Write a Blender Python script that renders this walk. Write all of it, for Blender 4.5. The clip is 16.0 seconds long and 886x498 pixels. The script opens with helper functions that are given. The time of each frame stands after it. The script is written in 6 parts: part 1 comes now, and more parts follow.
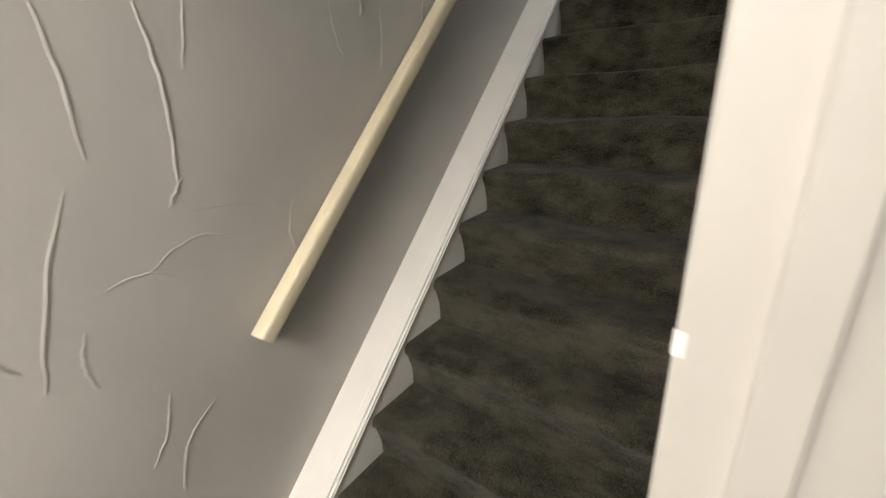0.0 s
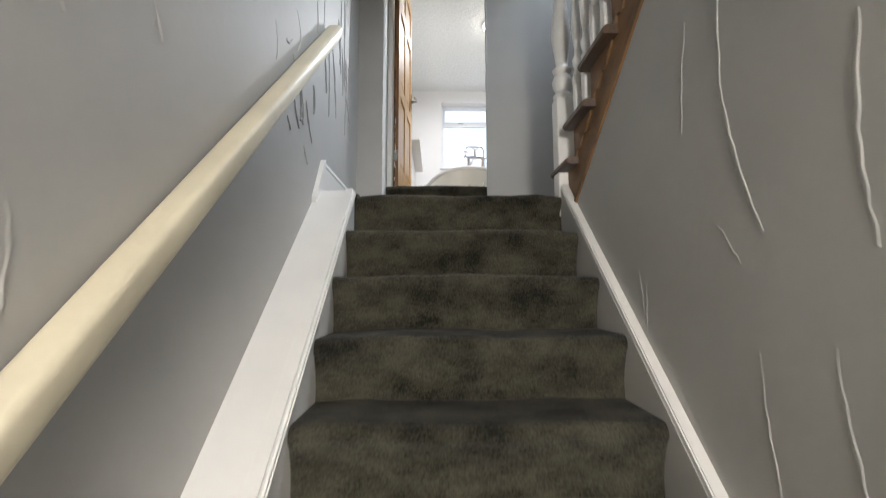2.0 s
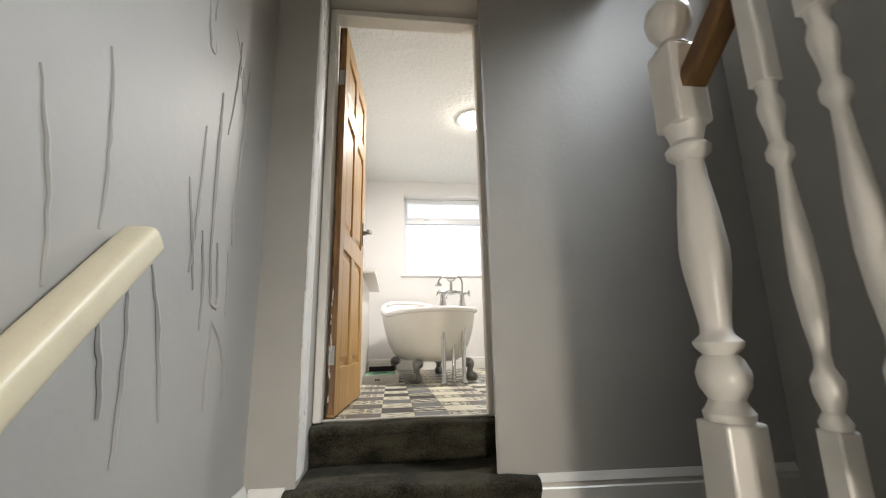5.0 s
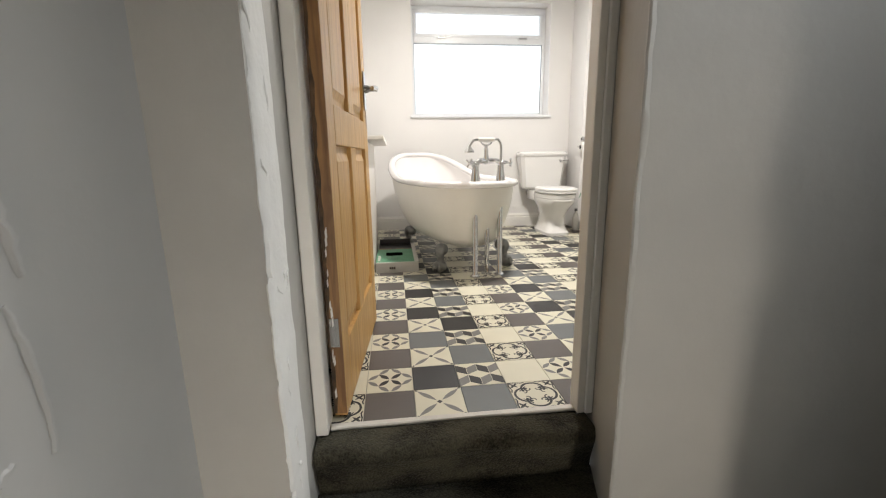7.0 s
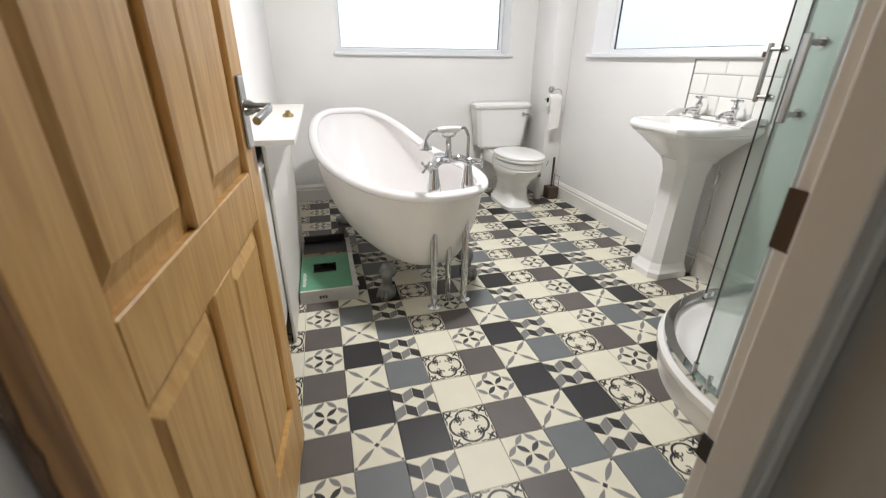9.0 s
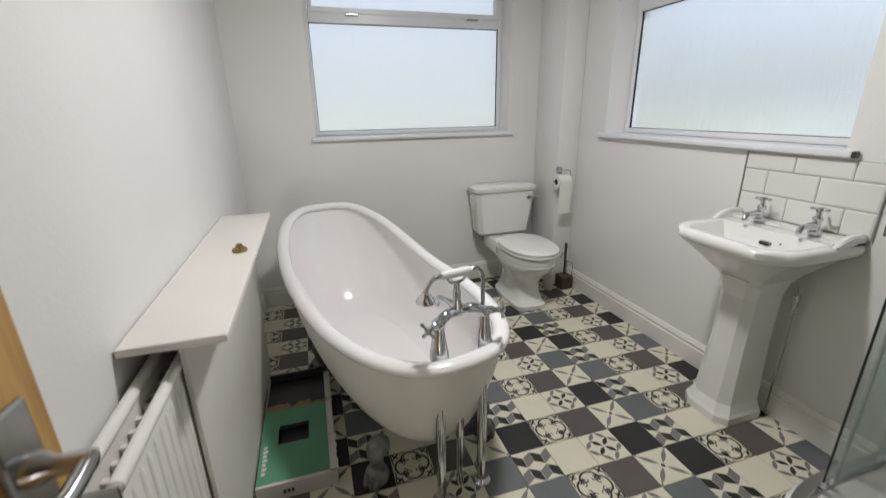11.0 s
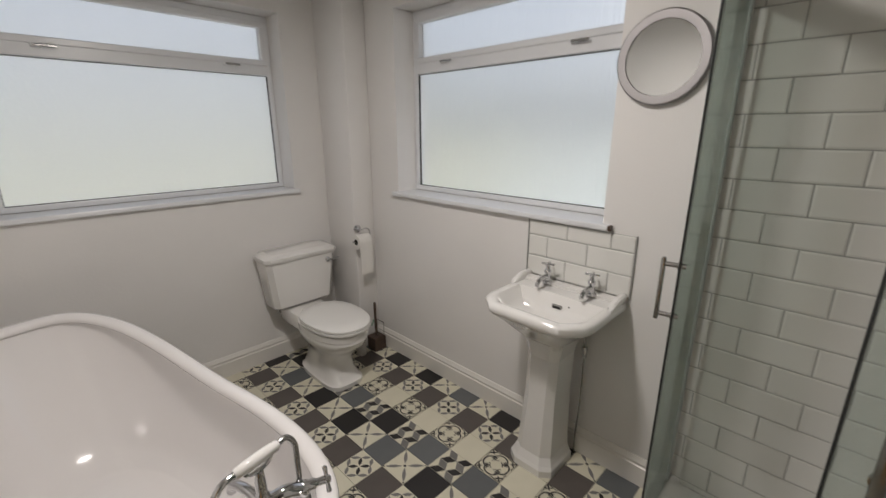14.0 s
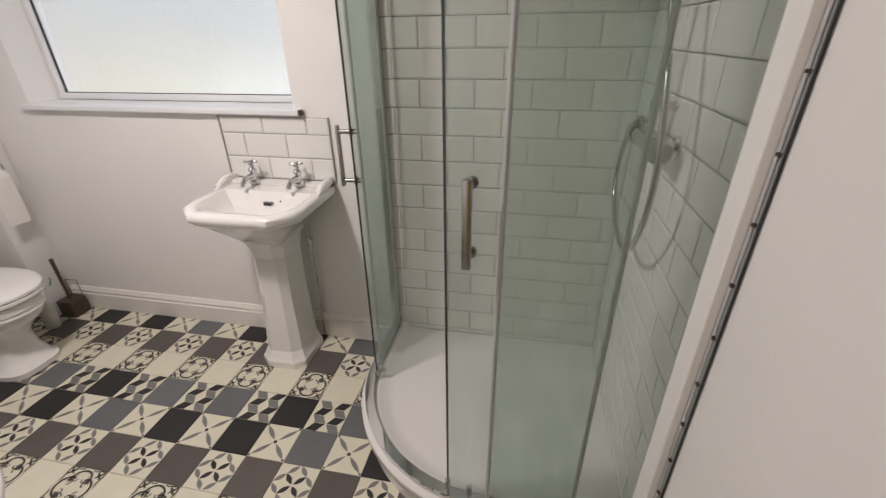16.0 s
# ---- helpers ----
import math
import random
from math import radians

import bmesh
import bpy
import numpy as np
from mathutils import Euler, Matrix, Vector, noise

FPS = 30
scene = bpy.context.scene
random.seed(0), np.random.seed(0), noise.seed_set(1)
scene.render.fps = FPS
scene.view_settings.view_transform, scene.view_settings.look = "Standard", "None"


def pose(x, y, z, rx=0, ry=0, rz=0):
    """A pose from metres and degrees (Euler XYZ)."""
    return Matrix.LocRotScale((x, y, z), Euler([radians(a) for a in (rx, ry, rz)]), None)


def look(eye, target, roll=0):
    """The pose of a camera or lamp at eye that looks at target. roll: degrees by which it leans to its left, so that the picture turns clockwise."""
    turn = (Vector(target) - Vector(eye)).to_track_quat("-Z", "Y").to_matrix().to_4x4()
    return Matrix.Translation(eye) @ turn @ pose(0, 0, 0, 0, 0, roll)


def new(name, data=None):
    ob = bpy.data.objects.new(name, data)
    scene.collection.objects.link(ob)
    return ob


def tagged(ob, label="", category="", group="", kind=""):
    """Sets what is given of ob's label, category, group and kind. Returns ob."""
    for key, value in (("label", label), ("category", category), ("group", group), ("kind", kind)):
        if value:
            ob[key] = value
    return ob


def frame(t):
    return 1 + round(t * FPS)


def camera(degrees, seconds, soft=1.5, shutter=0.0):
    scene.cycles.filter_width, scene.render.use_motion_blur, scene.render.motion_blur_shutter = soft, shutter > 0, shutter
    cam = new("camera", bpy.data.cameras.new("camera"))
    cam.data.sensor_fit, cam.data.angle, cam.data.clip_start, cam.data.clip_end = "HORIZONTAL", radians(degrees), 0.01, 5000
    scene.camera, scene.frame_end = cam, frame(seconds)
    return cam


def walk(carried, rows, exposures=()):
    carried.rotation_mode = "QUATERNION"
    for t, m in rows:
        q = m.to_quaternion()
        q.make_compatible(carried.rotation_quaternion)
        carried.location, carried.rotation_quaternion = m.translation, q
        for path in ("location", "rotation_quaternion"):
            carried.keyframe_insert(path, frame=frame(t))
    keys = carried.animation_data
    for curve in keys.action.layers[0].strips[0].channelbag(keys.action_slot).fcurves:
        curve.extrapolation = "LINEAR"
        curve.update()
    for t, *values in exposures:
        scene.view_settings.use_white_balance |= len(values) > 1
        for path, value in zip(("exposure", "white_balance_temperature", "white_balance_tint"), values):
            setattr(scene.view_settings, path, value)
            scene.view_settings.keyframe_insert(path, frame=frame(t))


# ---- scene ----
# ================= camera and walk =================
cam = camera(93.1, 16.0, soft=1.15, shutter=0.3)
# seconds, x, y, z, yaw, pitch, roll; z = 0 is the bathroom floor, y = 0 its threshold
PATH = [
    (0, 1.005, -4.056, -1.130, 37.13, -20.67, -3.17),
    (0.5, 0.721, -3.870, -1.126, 24.89, -18.99, -2.55),
    (1, 0.465, -3.665, -1.090, 10.73, -14.95, -1.62),
    (1.5, 0.345, -3.416, -0.979, -0.21, -4.64, 0.21),
    (2, 0.382, -3.093, -0.759, -1.10, 5.61, -0.17),
    (2.5, 0.320, -2.904, -0.610, -3.73, 11.18, 0.10),
    (3, 0.370, -2.747, -0.432, -3.56, 14.33, -0.60),
    (3.5, 0.412, -2.517, -0.249, -4.27, 16.05, -0.95),
    (4, 0.399, -2.310, -0.037, -5.81, 15.49, -1.10),
    (4.2, 0.394, -2.222, 0.040, -7.15, 15.63, -1.33),
    (6.3, 0.287, -1.414, 0.615, -6.31, -2.33, -0.51),
    (6.5, 0.296, -1.294, 0.639, -5.73, -5.29, -1.07),
    (7, 0.263, -1.087, 0.746, -6.51, -12.31, -0.85),
    (7.5, 0.300, -0.961, 0.861, -7.63, -18.11, -0.69),
    (8, 0.311, -0.804, 0.988, -10.72, -22.56, 0.90),
    (8.5, 0.300, -0.511, 0.986, -13.80, -23.87, 0.99),
    (8.7, 0.303, -0.404, 1.035, -15.07, -24.35, 1.19),
    (10.8, 0.436, 0.284, 1.299, -16.69, -20.28, -1.02),
    (11, 0.437, 0.349, 1.329, -17.07, -18.35, -0.98),
    (11.5, 0.435, 0.416, 1.507, -18.00, -13.12, -0.90),
    (12, 0.433, 0.394, 1.599, -19.11, -7.39, -0.35),
    (12.5, 0.454, 0.386, 1.639, -22.21, -3.53, 0.70),
    (13, 0.531, 0.413, 1.626, -30.18, -4.95, 1.21),
    (13.5, 0.561, 0.556, 1.605, -37.98, -9.99, 0.91),
    (14, 0.575, 0.660, 1.557, -45.49, -16.05, -0.16),
    (14.5, 0.596, 0.653, 1.511, -54.53, -21.55, -1.23),
    (15, 0.620, 0.600, 1.474, -63.53, -25.87, -1.54),
    (15.5, 0.624, 0.504, 1.444, -71.73, -28.26, -1.26),
    (16, 0.635, 0.441, 1.435, -78.68, -27.11, -0.76),
]
EXPOSURES = [(0, 0.15, 6300, 10), (0.5, 0.7, 6150, 10), (1.0, 0.9, 6050, 10), (1.5, 0.85, 6150, 10), (2.0, 1.1, 6050, 10), (4.2, 1.15, 6600, 10), (6.3, 1.25, 6750, 10), (7.5, 0.9, 6650, 10), (8.7, 0.85, 6250, 10), (10.8, 0.1, 6300, 10), (12.5, -0.6, 6750, 10),
             (13.5, -0.47, 6750, 11), (14.5, -0.3, 6750, 14), (16.0, 0.12, 6800, 17)]


def aimed(x, y, z, yaw, pitch, roll):
    a, p = radians(yaw), radians(pitch)
    return look((x, y, z), (x - math.sin(a) * math.cos(p), y + math.cos(a) * math.cos(p), z + math.sin(p)), roll)


walk(cam, [(t, aimed(*row)) for t, *row in PATH], EXPOSURES)

# ================= world, sun, large lights =================
world = bpy.data.worlds.new("world")
scene.world = world
world.use_nodes = True
wn, wl = world.node_tree.nodes, world.node_tree.links
wn.clear()
sky = wn.new("ShaderNodeTexSky")
sky.sky_type, sky.sun_disc = "NISHITA", False
sky.sun_elevation, sky.sun_rotation = radians(48), radians(215)
sky.air_density, sky.dust_density, sky.ozone_density = 0.7, 6.0, 1.0
wbg = wn.new("ShaderNodeBackground")
wbg.inputs["Strength"].default_value = 0.15
wout = wn.new("ShaderNodeOutputWorld")
overcast = wn.new("ShaderNodeHueSaturation")
overcast.inputs["Saturation"].default_value, overcast.inputs["Value"].default_value = 0.42, 2.6
wl.new(sky.outputs[0], overcast.inputs["Color"])
wl.new(overcast.outputs[0], wbg.inputs[0])
wl.new(wbg.outputs[0], wout.inputs[0])

sun_data = bpy.data.lights.new("sun", "SUN")
sun_data.energy, sun_data.angle, sun_data.color = 0.6, radians(20), (1.0, 0.96, 0.9)
sun = new("sun", sun_data)
sun.matrix_world = look((-4, -5.6, 7.6), (0, 0, 0))


def lamp_light(name, at, watts, radius, colour):
    d = bpy.data.lights.new(name, "POINT")
    d.energy, d.shadow_soft_size, d.color = watts, radius, colour
    o = new(name, d)
    o.location = at
    return o


def area_light(name, at, target, w, h, watts, colour):
    d = bpy.data.lights.new(name, "AREA")
    d.shape, d.size, d.size_y, d.energy, d.color = "RECTANGLE", w, h, watts, colour
    d.spread = radians(75)
    o = new(name, d)
    o.matrix_world = look(at, target)
    return o


HALL_LAMP = (0.62, -5.6, -0.36)
BATH_LAMP = (1.12, 1.66, 2.30)
lamp_light("hall_lamp_light", HALL_LAMP, 165, 0.24, (1.0, 0.94, 0.85))
# the dome throws its light down: a disc just under it
bath_disc = bpy.data.lights.new("bathroom_lamp_light", "AREA")
bath_disc.shape, bath_disc.size, bath_disc.energy, bath_disc.color = "DISK", 0.20, 24, (1.0, 0.975, 0.96)
new("bathroom_lamp_light", bath_disc).location = (BATH_LAMP[0], BATH_LAMP[1], 2.325)
# added area lamp, no window known here: cool fill for the left wall and landing
area_light("added_stair_light", (1.93, -0.92, 2.42), (-0.10, -0.90, 0.0), 0.5, 0.9, 8.0, (0.84, 0.92, 1.0))


# ================= helpers =================
def group_node(mat):
    mat.use_nodes = True
    nt = mat.node_tree
    return nt, nt.nodes["Principled BSDF"]


def surface(name, colour, rough=0.6, metal=0.0, scale=8.0, vary=0.12, grain=120.0, bump=0.1, bump_far=0.0, tint=None, coat=0.0, spec=0.5, random_piece=0.0, dist=0.01):
    """A paint-like or solid surface: two scales of colour change and of relief."""
    mat = bpy.data.materials.new(name)
    nt, b = group_node(mat)
    n, l = nt.nodes, nt.links
    tc = n.new("ShaderNodeTexCoord")
    big, fine = n.new("ShaderNodeTexNoise"), n.new("ShaderNodeTexNoise")
    for t, s, d in ((big, scale, 5.0), (fine, grain, 3.0)):
        t.inputs["Scale"].default_value, t.inputs["Detail"].default_value = s, d
        l.new(tc.outputs["Object"], t.inputs["Vector"])
    ramp = n.new("ShaderNodeValToRGB")
    dark = tuple(c * (1 - vary) for c in colour) if tint is None else tint
    ramp.color_ramp.elements[0].position, ramp.color_ramp.elements[1].position = 0.3, 0.68
    ramp.color_ramp.elements[0].color, ramp.color_ramp.elements[1].color = (*dark, 1), (*colour, 1)
    l.new(big.outputs["Fac"], ramp.inputs[0])
    last = ramp.outputs[0]
    if random_piece:
        info, hsv, rng = n.new("ShaderNodeObjectInfo"), n.new("ShaderNodeHueSaturation"), n.new("ShaderNodeMapRange")
        rng.inputs["To Min"].default_value, rng.inputs["To Max"].default_value = 1 - random_piece, 1 + random_piece
        l.new(info.outputs["Random"], rng.inputs["Value"])
        l.new(rng.outputs[0], hsv.inputs["Value"])
        l.new(last, hsv.inputs["Color"])
        last = hsv.outputs[0]
    l.new(last, b.inputs["Base Color"])
    rr = n.new("ShaderNodeMapRange")
    rr.inputs["To Min"].default_value, rr.inputs["To Max"].default_value = max(0.02, rough * 0.85), min(1.0, rough * 1.15)
    l.new(big.outputs["Fac"], rr.inputs["Value"])
    l.new(rr.outputs[0], b.inputs["Roughness"])
    b.inputs["Metallic"].default_value = metal
    b.inputs["Specular IOR Level"].default_value = spec
    b.inputs["Coat Weight"].default_value = coat
    if bump or bump_far:
        mixed = n.new("ShaderNodeMath")
        mixed.operation = "MULTIPLY_ADD"
        l.new(big.outputs["Fac"], mixed.inputs[0])
        mixed.inputs[1].default_value = bump_far / max(bump, 1e-4) if bump else 1.0
        l.new(fine.outputs["Fac"], mixed.inputs[2])
        bp = n.new("ShaderNodeBump")
        bp.inputs["Strength"].default_value, bp.inputs["Distance"].default_value = max(bump, bump_far), dist
        l.new(mixed.outputs[0], bp.inputs["Height"])
        l.new(bp.outputs[0], b.inputs["Normal"])
    return mat


def pile(name, light, dark):
    """Worn cut-pile carpet: flattened pale patches, darker brushed ones, fine tufts."""
    mat = bpy.data.materials.new(name)
    nt, b = group_node(mat)
    n, l = nt.nodes, nt.links
    tc, mp = n.new("ShaderNodeTexCoord"), n.new("ShaderNodeMapping")
    mp.inputs["Scale"].default_value = (0.75, 1.0, 1.2)
    l.new(tc.outputs["Object"], mp.inputs[0])
    patch, tuft, mix = n.new("ShaderNodeTexNoise"), n.new("ShaderNodeTexNoise"), n.new("ShaderNodeMath")
    patch.inputs["Scale"].default_value, patch.inputs["Detail"].default_value, patch.inputs["Roughness"].default_value = 9.0, 7.0, 0.6
    tuft.inputs["Scale"].default_value, tuft.inputs["Detail"].default_value = 170.0, 3.0
    l.new(mp.outputs[0], patch.inputs["Vector"])
    l.new(tc.outputs["Object"], tuft.inputs["Vector"])
    mix.operation = "MULTIPLY_ADD"
    l.new(tuft.outputs["Fac"], mix.inputs[0])
    mix.inputs[1].default_value = 0.62
    l.new(patch.outputs["Fac"], mix.inputs[2])
    ramp = n.new("ShaderNodeValToRGB")
    e = ramp.color_ramp.elements
    e[0].position, e[1].position = 0.62, 0.98
    e[0].color, e[1].color = (*dark, 1), (*light, 1)
    l.new(mix.outputs[0], ramp.inputs[0])
    l.new(ramp.outputs[0], b.inputs["Base Color"])
    b.inputs["Roughness"].default_value, b.inputs["Specular IOR Level"].default_value = 1.0, 0.05
    b.inputs["Sheen Weight"].default_value, b.inputs["Sheen Roughness"].default_value = 0.08, 0.45
    bp = n.new("ShaderNodeBump")
    bp.inputs["Strength"].default_value, bp.inputs["Distance"].default_value = 0.9, 0.012
    l.new(mix.outputs[0], bp.inputs["Height"])
    l.new(bp.outputs[0], b.inputs["Normal"])
    return mat


def wood(name, light, dark, along=(1, 1, 12), scale=6.0, rough=0.45, knots=True):
    mat = bpy.data.materials.new(name)
    nt, b = group_node(mat)
    n, l = nt.nodes, nt.links
    tc, mp = n.new("ShaderNodeTexCoord"), n.new("ShaderNodeMapping")
    mp.inputs["Scale"].default_value = tuple(1.0 / a for a in along)
    l.new(tc.outputs["Object"], mp.inputs["Vector"])
    grain, fine = n.new("ShaderNodeTexNoise"), n.new("ShaderNodeTexNoise")
    grain.inputs["Scale"].default_value, grain.inputs["Detail"].default_value, grain.inputs["Distortion"].default_value = scale * 6, 6, 1.2
    fine.inputs["Scale"].default_value, fine.inputs["Detail"].default_value = scale * 45, 3
    for t in (grain, fine):
        l.new(mp.outputs[0], t.inputs["Vector"])
    ramp = n.new("ShaderNodeValToRGB")
    e = ramp.color_ramp.elements
    e[0].position, e[1].position = 0.32, 0.66
    e[0].color, e[1].color = (*dark, 1), (*light, 1)
    l.new(grain.outputs["Fac"], ramp.inputs[0])
    last = ramp.outputs[0]
    if knots:
        vor = n.new("ShaderNodeTexVoronoi")
        vor.inputs["Scale"].default_value = 4.2
        mk = n.new("ShaderNodeMapping")
        mk.inputs["Scale"].default_value = (1, 1, 0.55)
        l.new(tc.outputs["Object"], mk.inputs["Vector"])
        l.new(mk.outputs[0], vor.inputs["Vector"])
        kr = n.new("ShaderNodeValToRGB")
        kr.color_ramp.elements[0].position, kr.color_ramp.elements[1].position = 0.05, 0.11
        kr.color_ramp.elements[0].color, kr.color_ramp.elements[1].color = (1, 1, 1, 1), (0, 0, 0, 1)
        l.new(vor.outputs["Distance"], kr.inputs[0])
        mx = n.new("ShaderNodeMix")
        mx.data_type = "RGBA"
        l.new(kr.outputs[0], mx.inputs["Factor"])
        l.new(last, mx.inputs["A"])
        mx.inputs["B"].default_value = (dark[0] * 0.35, dark[1] * 0.28, dark[2] * 0.25, 1)
        last = mx.outputs["Result"]
    l.new(last, b.inputs["Base Color"])
    b.inputs["Roughness"].default_value = rough
    bp = n.new("ShaderNodeBump")
    bp.inputs["Strength"].default_value, bp.inputs["Distance"].default_value = 0.25, 0.002
    l.new(fine.outputs["Fac"], bp.inputs["Height"])
    l.new(bp.outputs[0], b.inputs["Normal"])
    return mat


def glass(name, tint, rough=0.0, bump_scale=None, strength=0.3, deep=0.004):
    mat = bpy.data.materials.new(name)
    nt, b = group_node(mat)
    b.inputs["Base Color"].default_value = (*tint, 1)
    b.inputs["Transmission Weight"].default_value, b.inputs["Roughness"].default_value, b.inputs["IOR"].default_value = 1.0, rough, 1.45
    if bump_scale:
        n, l = nt.nodes, nt.links
        tc, mp, tx, bp = n.new("ShaderNodeTexCoord"), n.new("ShaderNodeMapping"), n.new("ShaderNodeTexNoise"), n.new("ShaderNodeBump")
        mp.inputs["Scale"].default_value = bump_scale
        tx.inputs["Scale"].default_value, tx.inputs["Detail"].default_value = 1.0, 3.0
        bp.inputs["Strength"].default_value, bp.inputs["Distance"].default_value = strength, deep
        l.new(tc.outputs["Object"], mp.inputs[0])
        l.new(mp.outputs[0], tx.inputs["Vector"])
        l.new(tx.outputs["Fac"], bp.inputs["Height"])
        l.new(bp.outputs[0], b.inputs["Normal"])
    return mat


def clear_glass(name, tint):
    """Thin sheet glass: mostly see-through, with a weak mirror on top."""
    mat = bpy.data.materials.new(name)
    mat.use_nodes = True
    n, l = mat.node_tree.nodes, mat.node_tree.links
    n.clear()
    out, mix, tr, gl, fr = n.new("ShaderNodeOutputMaterial"), n.new("ShaderNodeMixShader"), n.new("ShaderNodeBsdfTransparent"), n.new("ShaderNodeBsdfGlossy"), n.new("ShaderNodeLayerWeight")
    tr.inputs[0].default_value = (*tint, 1)
    gl.inputs["Roughness"].default_value = 0.03
    fr.inputs["Blend"].default_value = 0.5
    pw, ad = n.new("ShaderNodeMath"), n.new("ShaderNodeMath")
    pw.operation, pw.inputs[1].default_value = "POWER", 4.5
    ad.operation, ad.inputs[1].default_value, ad.inputs[2].default_value = "MULTIPLY_ADD", 0.55, 0.03
    l.new(fr.outputs["Facing"], pw.inputs[0])
    l.new(pw.outputs[0], ad.inputs[0])
    l.new(ad.outputs[0], mix.inputs[0])
    l.new(tr.outputs[0], mix.inputs[1])
    l.new(gl.outputs[0], mix.inputs[2])
    # thin lime film, stronger in patches
    film, haze, spots, amount = n.new("ShaderNodeMixShader"), n.new("ShaderNodeBsdfDiffuse"), n.new("ShaderNodeTexNoise"), n.new("ShaderNodeMapRange")
    haze.inputs[0].default_value = (0.62, 0.68, 0.65, 1)
    spots.inputs["Scale"].default_value, spots.inputs["Detail"].default_value = 5.0, 6.0
    amount.inputs["To Min"].default_value, amount.inputs["To Max"].default_value = 0.03, 0.15
    l.new(spots.outputs["Fac"], amount.inputs["Value"])
    l.new(amount.outputs[0], film.inputs[0])
    l.new(mix.outputs[0], film.inputs[1])
    l.new(haze.outputs[0], film.inputs[2])
    l.new(film.outputs[0], out.inputs[0])
    return mat


def glow(name, colour, strength):
    mat = bpy.data.materials.new(name)
    nt, b = group_node(mat)
    b.inputs["Base Color"].default_value = (0.8, 0.8, 0.8, 1)
    b.inputs["Emission Color"].default_value, b.inputs["Emission Strength"].default_value = (*colour, 1), strength
    return mat


# ---- mesh makers; all take world coordinates ----
def box(bm, x0, x1, y0, y1, z0, z1, bevel=0.0, seg=2, mi=0):
    vs = [bm.verts.new((x, y, z)) for x in (x0, x1) for y in (y0, y1) for z in (z0, z1)]
    fs = [bm.faces.new([vs[i] for i in q]) for q in ((0, 1, 3, 2), (4, 6, 7, 5), (0, 4, 5, 1), (2, 3, 7, 6), (0, 2, 6, 4), (1, 5, 7, 3))]
    for f in fs:
        f.material_index = mi
    if bevel:
        es = {e for f in fs for e in f.edges}
        bmesh.ops.bevel(bm, geom=list(es), offset=bevel, segments=seg, profile=0.5, affect="EDGES")
    return bm


def prism(bm, pts, axis, a, b, mi=0):
    """A polygon pushed along an axis. pts are the two other coordinates, in the order x, y, z."""
    def at(p, h):
        c = list(p)
        c.insert("xyz".index(axis), h)
        return bm.verts.new(c)
    lo, hi = [at(p, a) for p in pts], [at(p, b) for p in pts]
    fs = [bm.faces.new(lo[::-1]), bm.faces.new(hi)]
    for i in range(len(pts)):
        j = (i + 1) % len(pts)
        fs.append(bm.faces.new((lo[i], lo[j], hi[j], hi[i])))
    for f in fs:
        f.material_index = mi
    return bm


def loft(bm, rings, cap=True, closed=True):
    vr = [[bm.verts.new(p) for p in r] for r in rings]
    n = len(vr[0])
    for a, b in zip(vr, vr[1:]):
        for i in range(n if closed else n - 1):
            j = (i + 1) % n
            bm.faces.new((a[i], a[j], b[j], b[i]))
    if cap and closed:
        bm.faces.new(vr[0][::-1])
        bm.faces.new(vr[-1])
    return bm


def lathe(bm, profile, at, seg=24, axis="z"):
    rings = []
    for r, h in profile:
        ring = []
        for i in range(seg):
            a = 2 * math.pi * i / seg
            u, v = max(r, 1e-4) * math.cos(a), max(r, 1e-4) * math.sin(a)
            p = {"z": (u, v, h), "y": (u, h, v), "x": (h, u, v)}[axis]
            ring.append((at[0] + p[0], at[1] + p[1], at[2] + p[2]))
        rings.append(ring)
    return loft(bm, rings)


def tube(bm, pts, r, seg=10, squash=None):
    """A round bar along points; r is one radius or one for each point; squash flattens it along an axis."""
    pts = [Vector(p) for p in pts]
    rs = r if isinstance(r, (list, tuple)) else [r] * len(pts)
    rings, side = [], None
    for i, p in enumerate(pts):
        d = (pts[min(i + 1, len(pts) - 1)] - pts[max(i - 1, 0)]).normalized()
        if side is None:
            side = d.orthogonal().normalized()
        side = (side - d * side.dot(d)).normalized()
        up = d.cross(side)
        ring = []
        for k in range(seg):
            a = 2 * math.pi * k / seg
            q = (side * math.cos(a) + up * math.sin(a)) * rs[i]
            if squash:
                q = Vector([c * s for c, s in zip(q, squash)])
            ring.append(p + q)
        rings.append(ring)
    return loft(bm, rings)


def smooth_line(pts, steps=6):
    pts = [Vector(p) for p in pts]
    out = []
    for i in range(len(pts) - 1):
        a, b, c, d = pts[max(i - 1, 0)], pts[i], pts[i + 1], pts[min(i + 2, len(pts) - 1)]
        for s in range(steps):
            t = s / steps
            out.append(0.5 * ((2 * b) + (c - a) * t + (2 * a - 5 * b + 4 * c - d) * t * t + (3 * b - a - 3 * c + d) * t ** 3))
    return out + [pts[-1]]


def done(name, bm, mats, smooth=False):
    bmesh.ops.recalc_face_normals(bm, faces=bm.faces)
    me = bpy.data.meshes.new(name)
    bm.to_mesh(me)
    bm.free()
    for m in mats if isinstance(mats, (list, tuple)) else [mats]:
        me.materials.append(m)
    ob = new(name, me)
    if smooth:
        me.shade_smooth()
        me.set_sharp_from_angle(angle=radians(40))
    return ob


def hang(ob, parent):
    ob.parent = parent
    # parts are modelled in world coordinates; only a top-level base carries a place
    ob.matrix_parent_inverse = Matrix.Translation(-parent.location) if parent.parent is None else Matrix()
    return ob


